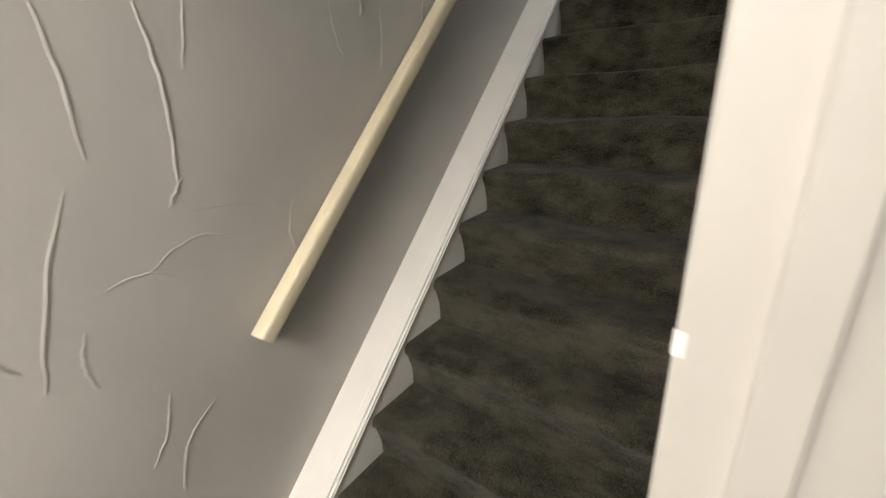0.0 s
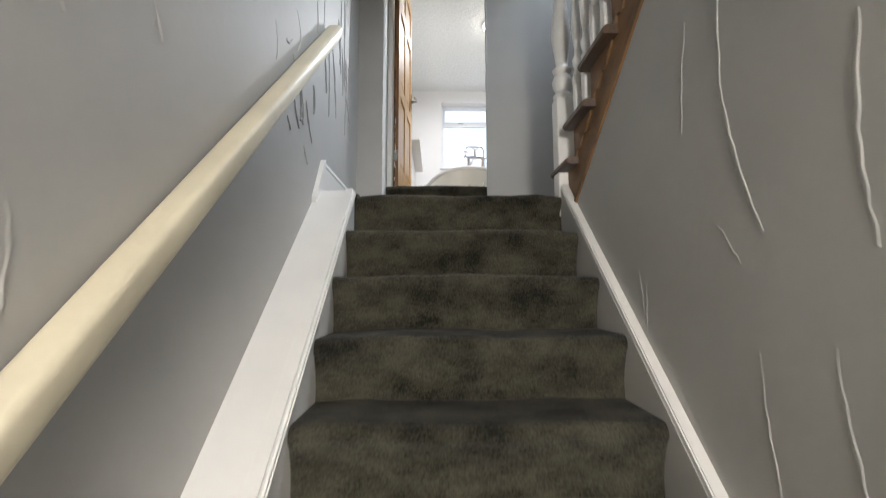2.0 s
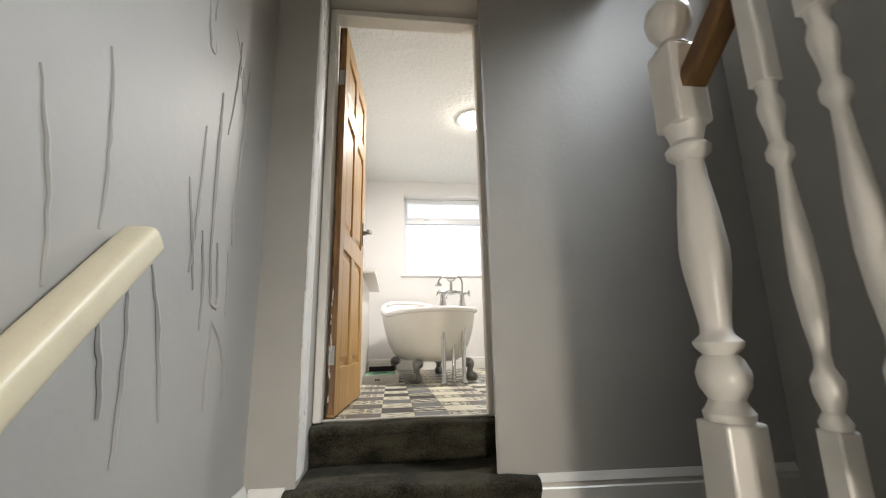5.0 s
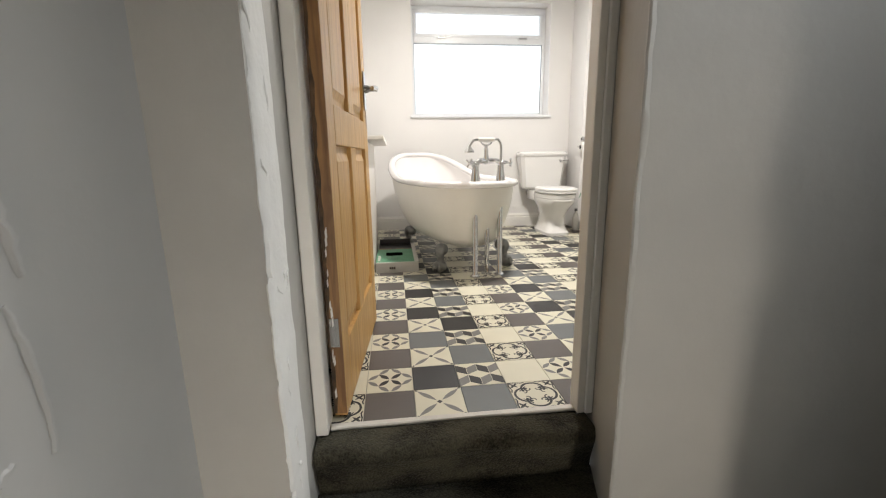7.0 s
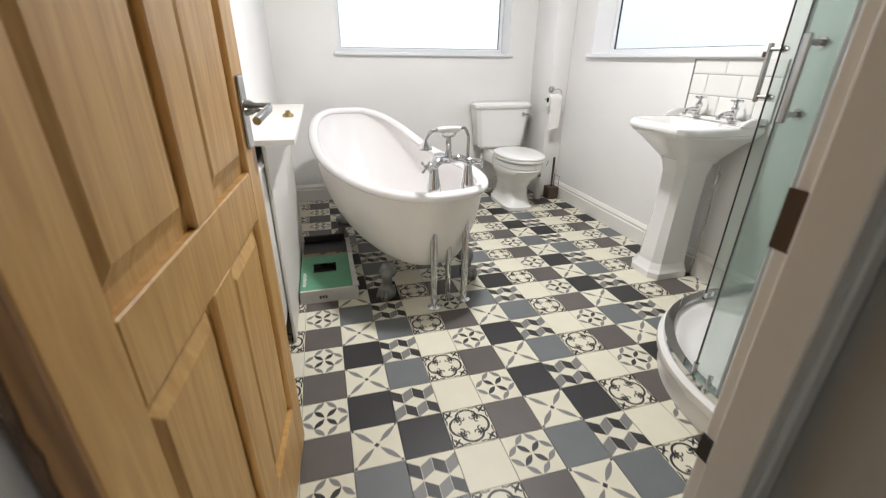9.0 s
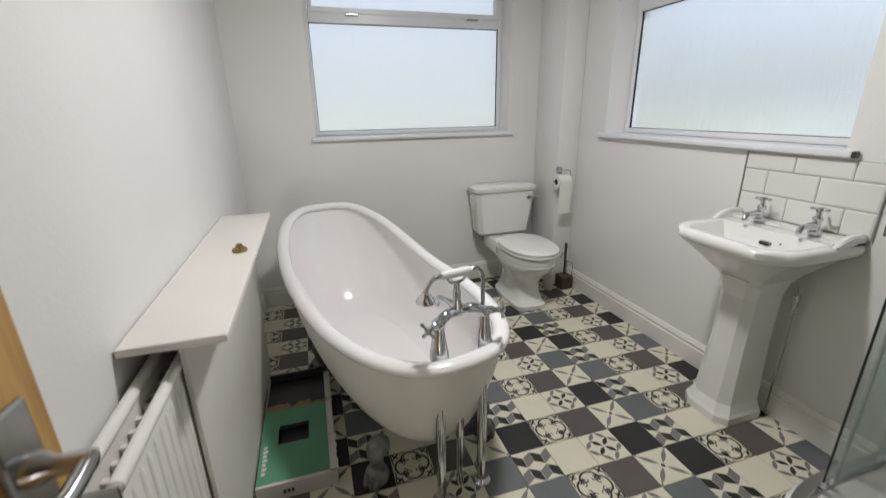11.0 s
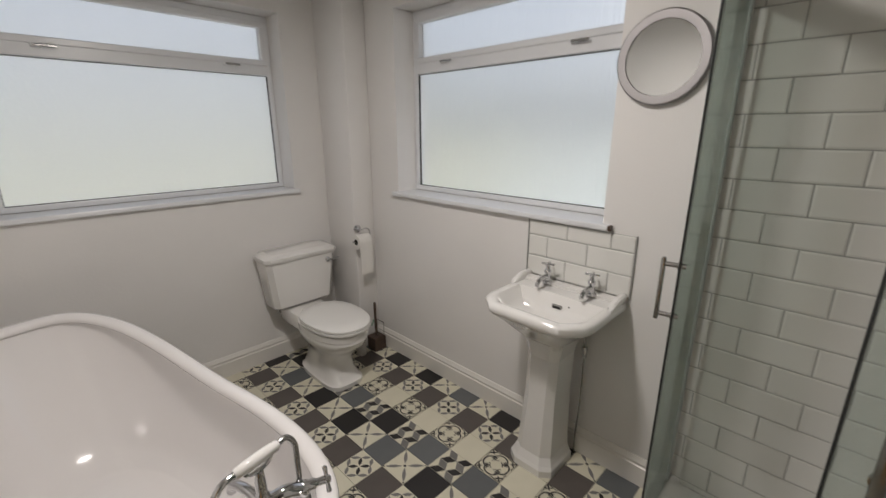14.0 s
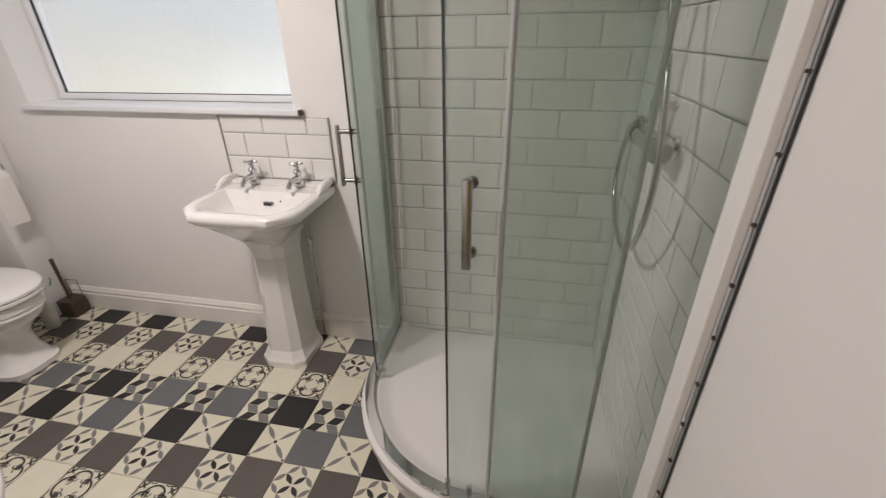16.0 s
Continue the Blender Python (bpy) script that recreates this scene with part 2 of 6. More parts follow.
def part(name, bm, mats, parent, label="", smooth=False):
    ob = done(name, bm, mats, smooth)
    hang(ob, parent)
    if label:
        tagged(ob, label)
    return ob


def thing(name, at, label, category, group="", kind=""):
    ob = new(name)
    ob.empty_display_size = 0.1
    ob.location = at
    return tagged(ob, label, category, group, kind)


def one(name, bm, mats, label, category="", kind="", smooth=False, group=""):
    return tagged(done(name, bm, mats, smooth), label, category, group, kind)


B = bmesh.new

# ================= materials =================
M_GREY = surface("grey_painted_plaster", (0.42, 0.405, 0.375), 0.55, scale=2.2, vary=0.12, grain=38, bump=0.03, bump_far=0.12, dist=0.006)
M_WHITE_WALL = surface("white_bathroom_paint", (0.79, 0.772, 0.752), 0.6, scale=1.6, vary=0.05, grain=70, bump=0.06, bump_far=0.12, dist=0.005)
M_CEIL = surface("textured_ceiling_paint", (0.76, 0.755, 0.73), 0.7, scale=26, vary=0.05, grain=75, bump=0.3, bump_far=0.5, dist=0.012)
M_GLOSS = surface("white_gloss_paint", (0.80, 0.775, 0.73), 0.3, scale=5, vary=0.06, grain=90, bump=0.05, dist=0.003)
M_CREAM = surface("cream_gloss_paint", (0.72, 0.64, 0.46), 0.4, scale=7, vary=0.14, grain=80, bump=0.08, dist=0.004)
M_ROUGH = surface("rough_filler", (0.74, 0.73, 0.70), 0.8, scale=9, vary=0.08, grain=60, bump=0.06, bump_far=0.25, dist=0.008)
M_CARPET = pile("brown_carpet", (0.080, 0.073, 0.051), (0.014, 0.0125, 0.0095))
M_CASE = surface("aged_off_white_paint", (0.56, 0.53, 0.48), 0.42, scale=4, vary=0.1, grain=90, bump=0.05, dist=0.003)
M_PINE = wood("orange_pine", (0.60, 0.365, 0.125), (0.44, 0.24, 0.07), along=(1, 1, 14), scale=7, rough=0.42)
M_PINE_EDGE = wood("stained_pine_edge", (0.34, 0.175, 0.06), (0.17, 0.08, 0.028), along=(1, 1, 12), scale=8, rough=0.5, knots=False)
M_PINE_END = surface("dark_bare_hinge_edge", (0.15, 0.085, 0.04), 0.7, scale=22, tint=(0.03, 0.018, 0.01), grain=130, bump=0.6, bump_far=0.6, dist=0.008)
M_STRINGER = wood("stained_brown_softwood", (0.27, 0.145, 0.055), (0.13, 0.065, 0.024), along=(1, 9, 6), scale=5, rough=0.6)
M_TREAD = wood("dark_stained_tread", (0.13, 0.08, 0.05), (0.07, 0.043, 0.028), along=(1, 9, 1), scale=6, rough=0.5, knots=False)
M_CHROME = surface("chrome", (0.62, 0.62, 0.63), 0.06, metal=1.0, scale=12, vary=0.04, bump=0.0)
M_STEEL = surface("brushed_nickel", (0.43, 0.425, 0.415), 0.22, metal=1.0, scale=40, vary=0.08, bump=0.0)
M_BRASS = surface("aged_brass", (0.36, 0.27, 0.12), 0.35, metal=1.0, scale=60, vary=0.3, bump=0.05)
M_CERAMIC = surface("white_glazed_ceramic", (0.80, 0.785, 0.76), 0.1, scale=3, vary=0.02, bump=0.0, coat=0.5)
M_ENAMEL = surface("white_bath_enamel", (0.84, 0.815, 0.80), 0.13, scale=3, vary=0.02, bump=0.0, coat=0.4)
M_ENAMEL_OUT = surface("cream_painted_bath_shell", (0.79, 0.76, 0.70), 0.35, scale=4, vary=0.06, grain=60, bump=0.04)
M_PLASTIC = surface("white_plastic", (0.80, 0.79, 0.765), 0.32, scale=4, vary=0.03, bump=0.0)
M_UPVC = surface("white_upvc", (0.76, 0.77, 0.785), 0.3, scale=3, vary=0.04, bump=0.0)
M_FEET = surface("dull_grey_cast_feet", (0.27, 0.27, 0.26), 0.5, metal=0.6, scale=30, vary=0.4, grain=90, bump=0.2)
M_BOARD = surface("white_painted_board", (0.76, 0.725, 0.68), 0.45, scale=6, vary=0.05, grain=90, bump=0.05)
M_RAD = surface("white_radiator_enamel", (0.80, 0.775, 0.73), 0.3, scale=5, vary=0.04, bump=0.0)
M_HOLLOW_SHADE = surface("hollow_shade", (0.02, 0.018, 0.015), 0.9, bump=0.1)
M_GREEN = surface("green_printed_cardboard", (0.105, 0.30, 0.175), 0.6, scale=9, vary=0.15, grain=90, bump=0.1, bump_far=0.3)
M_TORN = surface("brown_corrugated_card", (0.30, 0.21, 0.13), 0.85, scale=30, vary=0.3, grain=120, bump=0.4)
M_CARD = surface("white_cardboard", (0.62, 0.60, 0.56), 0.75, scale=12, vary=0.12, grain=90, bump=0.1)
M_BLACK = surface("black_plastic", (0.022, 0.021, 0.02), 0.5, scale=14, vary=0.3, bump=0.05)
M_BROWN = surface("brown_metal", (0.09, 0.06, 0.045), 0.4, metal=0.3, scale=20, vary=0.3, bump=0.05)
M_PAPER = surface("white_paper", (0.80, 0.78, 0.745), 0.9, scale=30, vary=0.04, grain=200, bump=0.2)
M_METRO = surface("white_glazed_tile", (0.74, 0.735, 0.70), 0.12, scale=5, vary=0.03, bump=0.0, random_piece=0.03, coat=0.3)
M_GROUT = surface("grey_grout", (0.40, 0.395, 0.38), 0.85, scale=40, vary=0.2, bump=0.2)
M_MIRROR = surface("mirror_silver", (0.88, 0.89, 0.88), 0.01, metal=1.0, vary=0.0, bump=0.0)
M_FRAME = surface("grey_mirror_rim", (0.30, 0.285, 0.285), 0.35, metal=0.6, scale=8, vary=0.08, bump=0.0)
M_GLASS = clear_glass("shower_glass", (0.895, 0.934, 0.917))
M_GLASS_EDGE = surface("glass_edge_seal", (0.02, 0.022, 0.022), 0.35, bump=0.0)
M_SEAL = surface("clear_grey_seal", (0.42, 0.44, 0.43), 0.3, bump=0.0)
M_FROST = glass("frosted_glass", (0.93, 0.96, 0.97), 0.55, (60, 60, 60), 0.25)
M_RAIN = glass("rain_glass", (0.92, 0.955, 0.955), 0.36, (60, 60, 9), 1.0, 0.0042)
M_LAMP = glow("lit_lamp_glass", (1.0, 0.92, 0.8), 9.0)
M_TRAY = surface("white_acrylic_tray", (0.78, 0.76, 0.74), 0.22, scale=4, vary=0.03, bump=0.0)
M_THRESH = surface("white_threshold_strip", (0.70, 0.66, 0.60), 0.5, scale=20, vary=0.15, bump=0.1)
M_GROUND = surface("yard_ground", (0.50, 0.53, 0.54), 0.9, scale=0.8, vary=0.4, bump=0.3)
M_FARWALL = surface("far_pale_render", (0.50, 0.55, 0.55), 0.9, scale=0.7, vary=0.25, bump=0.2)
M_HEDGE = surface("far_hedge", (0.40, 0.41, 0.33), 0.9, scale=0.9, vary=0.35, bump=0.4)
T_CREAM = surface("tile_cream", (0.70, 0.665, 0.53), 0.42, spec=0.35, scale=10, vary=0.05, grain=200, bump=0.04)
T_BROWN = surface("tile_brown_grey", (0.115, 0.100, 0.092), 0.42, spec=0.35, scale=10, vary=0.1, grain=200, bump=0.04, random_piece=0.08)
T_DARK = surface("tile_charcoal", (0.030, 0.028, 0.028), 0.42, spec=0.35, scale=10, vary=0.1, grain=200, bump=0.04, random_piece=0.12)
T_BLUE = surface("tile_blue_grey", (0.142, 0.150, 0.153), 0.42, spec=0.35, scale=10, vary=0.08, grain=200, bump=0.04, random_piece=0.1)
T_GREY = surface("tile_pattern_grey", (0.20, 0.195, 0.185), 0.42, spec=0.35, scale=10, vary=0.08, grain=200, bump=0.04)
T_JOINT = surface("tile_joint", (0.36, 0.35, 0.33), 0.5, scale=30, vary=0.15, bump=0.1)

# ================= large structure =================
XL, XR = -0.15, 1.0            # faces of the stair walls
N0Y, N0Z = -1.204, -0.321      # nosing of the stair landing
RUN, RISE, STEPS = 0.205, 0.192, 12
HALL = N0Z - STEPS * RISE
SLOPE = RISE / RUN
RX, RY, CEIL = 2.30, 3.37, 2.42  # bathroom: right wall, window wall, ceiling
WY = -0.30                     # stair face of the wall with the bathroom door


def nose_z(y):
    return N0Z + SLOPE * (y - N0Y)


def ridges(wall, x, out, spots, mat):
    """Plaster trails on a side wall: each a thin tapered bead that wanders down it, some ending in a hook."""
    rnd = random.Random(7 if out > 0 else 11)
    for y0, y1, z_lo, z_hi, count, lean, thick, long in spots:
        for _ in range(count):
            y = rnd.uniform(y0, y1)
            top = (nose_z(y) if y < N0Y else N0Z) + rnd.uniform(z_lo, z_hi)
            length, bend, drift = rnd.uniform(0.35, 1.0) * long, rnd.uniform(-0.045, 0.045), rnd.uniform(-0.03, 0.05) + lean
            width, n = rnd.uniform(0.45, 1.0) * thick, 12
            pts, rs = [], []
            for i in range(n + 1):
                t = i / n
                pts.append((x, y + drift * t + bend * math.sin(math.pi * t) + rnd.uniform(-0.004, 0.004), top - length * t))
                rs.append(width * rnd.uniform(0.75, 1.2) * (0.2 + 0.9 * t ** 0.7 * (1 if t < 0.95 else 0.5) + (0.5 if i == n - 1 else 0)) + 0.0006)
            if rnd.random() < 0.35:
                side, low = rnd.choice((-1, 1)), pts[-1]
                for k in range(1, 5):
                    a = k * 0.55
                    pts.append((x, low[1] + side * 0.035 * math.sin(a), low[2] - 0.02 * math.sin(a) + 0.03 * (1 - math.cos(a))))
                    rs.append(width * (0.8 - 0.16 * k) + 0.0006)
            part("plaster_trail", tube(B(), pts, rs, 6, squash=(0.8, 1, 1)), mat, wall, smooth=True)


# floors
b = box(B(), -0.3, 2.9, -7.0, N0Y + 0.02 - STEPS * RUN, HALL - 0.12, HALL)
one("floor_hall", b, M_CARPET, "dark brown carpet in the hall at the foot of the stairs", "floor", "structure")
b = box(B(), XL, 1.9, N0Y + 0.06, -0.2, N0Z - 0.1, N0Z - 0.002)
landing = one("floor_landing", b, M_CARPET, "dark brown carpeted landing between the two flights", "floor", "structure")
b = box(B(), -0.12, RX + 0.1, 0.0, RY + 0.1, -0.12, -0.006)
floor = one("floor_bathroom", b, T_JOINT, "patterned vinyl floor in squares of cream, grey and black", "floor", "structure")

# stair walls
b = B()
prism(b, [(-7.0, HALL), (WY, HALL), (WY, 1.95), (-0.95, 1.95), (-0.95, 3.4), (-7.0, 3.4)], "x", XL - 0.12, XL)
wall_left = one("wall_stair_left", b, M_GREY, "grey painted stair wall with raised plaster trails", "wall", "structure")

# right stair wall: stops at the hall doorway, its top follows the upper flight
UP_RUN, UP_RISE = 0.214, 0.161


def string_low(y):
    return -0.42 + 0.745 * (-1.24 - y)


DOOR_Y = -3.70
b = B()
prism(b, [(DOOR_Y, HALL), (-1.195, HALL), (-1.195, string_low(-1.195)), (-2.6, string_low(-2.6)), (-2.6, 3.4), (-3.7, 3.4)], "x", XR, XR + 0.10)
wall_right = one("wall_stair_right", b, M_GREY, "grey painted stair wall with raised plaster trails", "wall", "structure")
b = box(B(), XR, XR + 0.1, -1.195, WY, HALL, N0Z - 0.1)
one("wall_under_landing", b, M_GREY, "grey plaster wall below the landing", "wall", "structure")
b = box(B(), XR, XR + 0.1, -4.62, DOOR_Y, HALL + 2.05, 3.4)
one("wall_over_hall_door", b, M_GREY, "grey plaster over the hall doorway", "wall", "structure")
# unseen closing walls, given white paint to bounce more light onto the stairs
b = box(B(), XR, XR + 0.1, -7.0, -4.62, HALL, 3.4)
one("wall_hall_right", b, M_WHITE_WALL, "unseen hall wall, made pale to bounce light", "wall", "structure")
b = box(B(), -0.3, 3.0, -7.12, -7.0, HALL, 3.4)
one("wall_hall_end", b, M_WHITE_WALL, "unseen end wall of the hall, made pale to bounce light", "wall", "structure")
b = box(B(), 2.9, 3.0, -7.0, -3.2, HALL, 3.4)
one("wall_side_room_far", b, M_WHITE_WALL, "unseen wall of the room beside the hall, made pale to bounce light", "wall", "structure")
b = box(B(), XR + 0.1, 2.9, -3.3, -3.2, HALL, 0.0)
one("wall_side_room_back", b, M_WHITE_WALL, "unseen wall of the room beside the hall, made pale to bounce light", "wall", "structure")
# never in view; front edge placed to keep lamp light off the upper walls
b = box(B(), XL, 2.9, -7.0, -4.75, -0.16, -0.06)
one("ceiling_hall", b, M_WHITE_WALL, "unseen grey white hall ceiling, its edge set to cut the lamp's light", "ceiling", "structure")

# wall with the bathroom door: two piers and a head, with a splayed reveal
b = B()
prism(b, [(XL, WY), (0.022, WY), (0.022, 0.035), (XL, 0.035)], "z", N0Z - 0.1, CEIL)
pier_l = one("wall_landing_left", b, M_GREY, "grey painted plaster beside the bathroom door", "wall", "structure")
# worn arris of the other reveal
rnd = random.Random(31)
rings, jag = [], 0.0
for k in range(120):
    jag = 0.75 * jag + rnd.uniform(-0.0022, 0.0022)
    z0 = -0.15 + k * 0.018
    rings.append([(0.7385 + u + jag * f, WY + v, z0) for u, v, f in ((0.012, 0.002, 0), (0.012, -0.0012, 1), (0.002, -0.0034, 0.6), (-0.0022, -0.001, 0.5), (0.001, 0.008, 0.4), (0.004, 0.010, 0))])
arris = loft(B(), rings)
b = B()
prism(b, [(0.738, WY), (2.55, WY - 0.05), (2.55, 0.035), (0.822, 0.035), (0.822, -0.03)], "z", N0Z - 0.1, CEIL)
pier_r = one("wall_landing_right", b, M_GREY, "grey painted plaster beside the bathroom door", "wall", "structure")
part("worn_edge", arris, M_GREY, pier_r, "chipped painted plaster edge of the reveal", smooth=True)
b = B()
prism(b, [(0.022, WY), (0.738, WY), (0.822, -0.03), (0.822, 0.035), (0.022, 0.035)], "z", 2.02, CEIL)
one("wall_over_bathroom_door", b, M_GREY, "grey plaster above the bathroom door", "wall", "structure")
b = box(B(), XL, 1.38, -0.95, WY - 0.002, 1.95, 2.05)
one("ceiling_landing", b, M_GREY, "plain painted landing ceiling", "ceiling", "structure")
b = box(B(), 1.9, 2.05, -7.0, WY - 0.06, -0.5, 1.95)
one("wall_upper_stair_side", b, M_GREY, "grey plaster wall beside the upper flight", "wall", "structure")
# unseen wall, its opening made up to let the added stair lamp through
b = B()
box(b, 1.9, 2.05, -7.0, -1.2, 1.95, 3.4)
box(b, 1.9, 2.05, -1.2, -0.42, 2.95, 3.4)
box(b, 1.9, 2.05, -0.42, WY - 0.06, 1.95, 3.4)
one("wall_stair_window", b, M_GREY, "unseen grey plaster wall round the opening for the added light", "wall", "structure")
b = box(B(), XL - 0.12, 2.05, -7.0, WY, 3.4, 3.5)
one("ceiling_stair", b, M_GREY, "plain ceiling high over the stairs", "ceiling", "structure")
b = box(B(), XL, 2.05, WY - 0.05, WY + 0.05, 2.05, 3.4)
one("wall_above_landing", b, M_GREY, "plain wall high over the landing", "wall", "structure")

# rough filler down the left edge of the reveal
rnd = random.Random(3)
rings, jag, swell, tail = [], 0.0, 0.0, 0.0
for k in range(170):
    z0 = -0.14 + k * 0.0126
    jag = 0.82 * jag + rnd.uniform(-0.0042, 0.0042)
    if rnd.random() < 0.06:
        jag += rnd.choice((-0.007, 0.008))
    swell, tail = 0.9 * swell + rnd.uniform(-0.0007, 0.0007), 0.93 * tail + rnd.uniform(-0.003, 0.003)
    y0, y1 = WY - 0.001 + max(-0.004, min(0.020, 0.004 + jag)), WY + 0.15 + tail
    rings.append([(0.0195, y0 + 0.002, z0), (0.0225, y0, z0), (0.0275 + swell, y0 + 0.006, z0), (0.0285 + swell + rnd.uniform(-0.0006, 0.0006), y0 + 0.035, z0), (0.0275 - swell, y0 + 0.075, z0), (0.0265 + swell * 0.5, y1 - 0.03, z0), (0.0225, y1, z0), (0.0195, y1 - 0.002, z0)])
b = loft(B(), rings)
part("filler_edge", b, M_ROUGH, pier_l, "rough white filler along the reveal", smooth=True)
# trowel ridges in it
for k in range(22):
    z0, y0 = rnd.uniform(-0.05, 1.9), WY + rnd.uniform(0.012, 0.11)
    lean, length = rnd.uniform(-0.03, 0.03), rnd.uniform(0.02, 0.07)
    pts = [(0.0275, y0 + lean * i / 6 + 0.006 * math.sin(i * 1.1), z0 + length * i / 6) for i in range(7)]
    part("trowel_ridge", tube(B(), pts, [0.0008, 0.002, 0.0034, 0.003, 0.0038, 0.002, 0.0008], 6, squash=(0.9, 1, 1)), M_ROUGH, pier_l, smooth=True)

# bathroom walls, each with its opening cut through
b = box(B(), -0.12, 0.0, 0.05, RY, -0.1, CEIL)
one("wall_bathroom_left", b, M_WHITE_WALL, "white painted bathroom wall", "wall", "structure")
W1 = (0.49, 1.90, 1.165, 2.235)


def wall_with_opening(outer, hole, at, deep):
    """A wall slab with one rectangular opening, as a single connected shell. at(u, d, z) gives the world point."""
    bm, layers = B(), []
    for d in (0.0, deep):
        layers.append([[bm.verts.new(at(u, d, z)) for u, z in ((r[0], r[2]), (r[1], r[2]), (r[1], r[3]), (r[0], r[3]))] for r in (outer, hole)])
    (fo, fh), (bo, bh) = layers
    for k in range(4):
        m = (k + 1) % 4
        bm.faces.new((fo[k], fo[m], fh[m], fh[k]))
        bm.faces.new((bo[m], bo[k], bh[k], bh[m]))
        bm.faces.new((fo[m], fo[k], bo[k], bo[m]))
        bm.faces.new((fh[k], fh[m], bh[m], bh[k]))
    bmesh.ops.recalc_face_normals(bm, faces=bm.faces)
    return bm


b = wall_with_opening((-0.12, RX + 0.25, -0.1, CEIL), W1, lambda u, d, z: (u, RY + d, z), 0.25)
one("wall_bathroom_window", b, M_WHITE_WALL, "white painted bathroom wall with a window", "wall", "structure")
W2 = (1.40, 2.755, 1.165, 2.225)
b = wall_with_opening((0.05, RY, -0.1, CEIL), W2, lambda u, d, z: (RX + d, u, z), 0.25)
one("wall_bathroom_right", b, M_WHITE_WALL, "white painted bathroom wall with a window", "wall", "structure")
b = B()
box(b, -0.12, 0.022, 0.037, 0.050, -0.1, CEIL)
box(b, 0.822, RX, 0.037, 0.050, -0.1, CEIL)
box(b, 0.022, 0.822, 0.037, 0.050, 2.02, CEIL)
one("wall_bathroom_door", b, M_WHITE_WALL, "white painted bathroom wall round the door", "wall", "structure")
b = box(B(), -0.12, RX + 0.25, 0.037, RY + 0.25, CEIL, CEIL + 0.1)
one("ceiling_bathroom", b, M_CEIL, "white ceiling with a stippled texture", "ceiling", "structure")
b = box(B(), 2.135, RX, 3.03, RY, -0.004, CEIL, 0.012, 2)
one("wall_pipe_boxing", b, M_WHITE_WALL, "white boxed-in pipe in the bathroom corner", "wall", "structure", smooth=True)

# outside
b = box(B(), -900, 900, -900, 900, -3.4, -3.0)
one("ground", b, M_GROUND, "dull green and grey yard ground", "ground", "structure")
b = B()
box(b, -25, 25, 17, 18, -3.0, 0.9)
one("backdrop", b, M_HEDGE, "distant blurred hedge beyond the frosted windows", "backdrop", "structure")

b = box(B(), 22, 23, -20, 16.9, -3.0, 0.2)
one("backdrop_side", b, M_FARWALL, "distant pale wall beyond the rain glass window", "backdrop", "structure")

# ================= the lower flight =================
stairs = thing("staircase", (0.5, -3.6, HALL), "steep straight flight covered in worn dark brown carpet between white strings", "stairs", kind="structure")


def step_profile(y, z, back, drop):
    """Tread with a soft bullnose and its riser, seen from the side."""
    r, pts = 0.028, [(back, z - drop), (back, z)]
    for i in range(9):
        a = math.pi / 2 + 2.5 * i / 8
        pts.append((y + r + r * math.cos(a) * 1.0, z - r + r * math.sin(a)))
    pts += [(y + 0.020, z - 0.075), (y + 0.032, z - 0.115), (y + 0.036, z - 0.15), (y + 0.034, z - drop)]
    return pts


for k in range(STEPS):
    y, z = N0Y - k * RUN, N0Z - k * RISE
    b = B()
    back = y + RUN + 0.06 if k else y + 0.09
    pts = step_profile(y, z, back, RISE + (0.0 if k == STEPS - 1 else 0.03))
    # sag and lumps in the carpet
    cols = 9
    rings = []
    for c in range(cols):
        t = c / (cols - 1)
        x = 0.012 + (0.974 - 0.012) * t
        sag = 0.004 * math.sin(9 * t + k * 1.7) + 0.003 * math.sin(23 * t + k)
        pull = 0.006 if c in (0, cols - 1) else 0.0
        rings.append([(x, py + sag * 0.6 + pull, pz + sag - pull) for py, pz in pts])
    loft(b, rings)
    part("step", b, M_CARPET, stairs, smooth=True)

# left string: a wide sloping ledge with a small moulding at its inner edge
lo_y, hi_y = N0Y - STEPS * RUN - 0.02, N0Y - 0.02


def sloped(bm, x0, x1, y0, y1, up, deep):
    prism(bm, [(y0, nose_z(y0) + up - deep), (y1, nose_z(y1) + up - deep), (y1, nose_z(y1) + up), (y0, nose_z(y0) + up)], "x", x0, x1)
    return bm


b = B()
sloped(b, XL, 0.020, lo_y, hi_y, 0.030, 0.42)
string_l = part("wall_string", b, M_GLOSS, stairs, "wide white gloss ledge along the wall")
b = sloped(B(), -0.028, 0.0235, lo_y + 0.01, hi_y, 0.044, 0.034)
bmesh.ops.bevel(b, geom=list(b.edges), offset=0.010, segments=3, affect="EDGES")
part("moulding", b, M_GLOSS, string_l, smooth=True)
b = sloped(B(), 0.004, 0.0262, lo_y + 0.01, hi_y, 0.022, 0.016)
bmesh.ops.bevel(b, geom=list(b.edges), offset=0.004, segments=2, affect="EDGES")
part("moulding", b, M_GLOSS, string_l, smooth=True)
b = sloped(B(), 0.966, XR, lo_y + 0.06, hi_y + 0.04, 0.012, 0.42)
part("wall_string", b, M_GREY, stairs, "painted string on the other side")
b = sloped(B(), 0.968, XR + 0.004, lo_y + 0.10, hi_y + 0.06, 0.036, 0.028)
bmesh.ops.bevel(b, geom=list(b.edges), offset=0.004, segments=2, affect="EDGES")
part("capping", b, M_GLOSS, stairs, "narrow white capping")

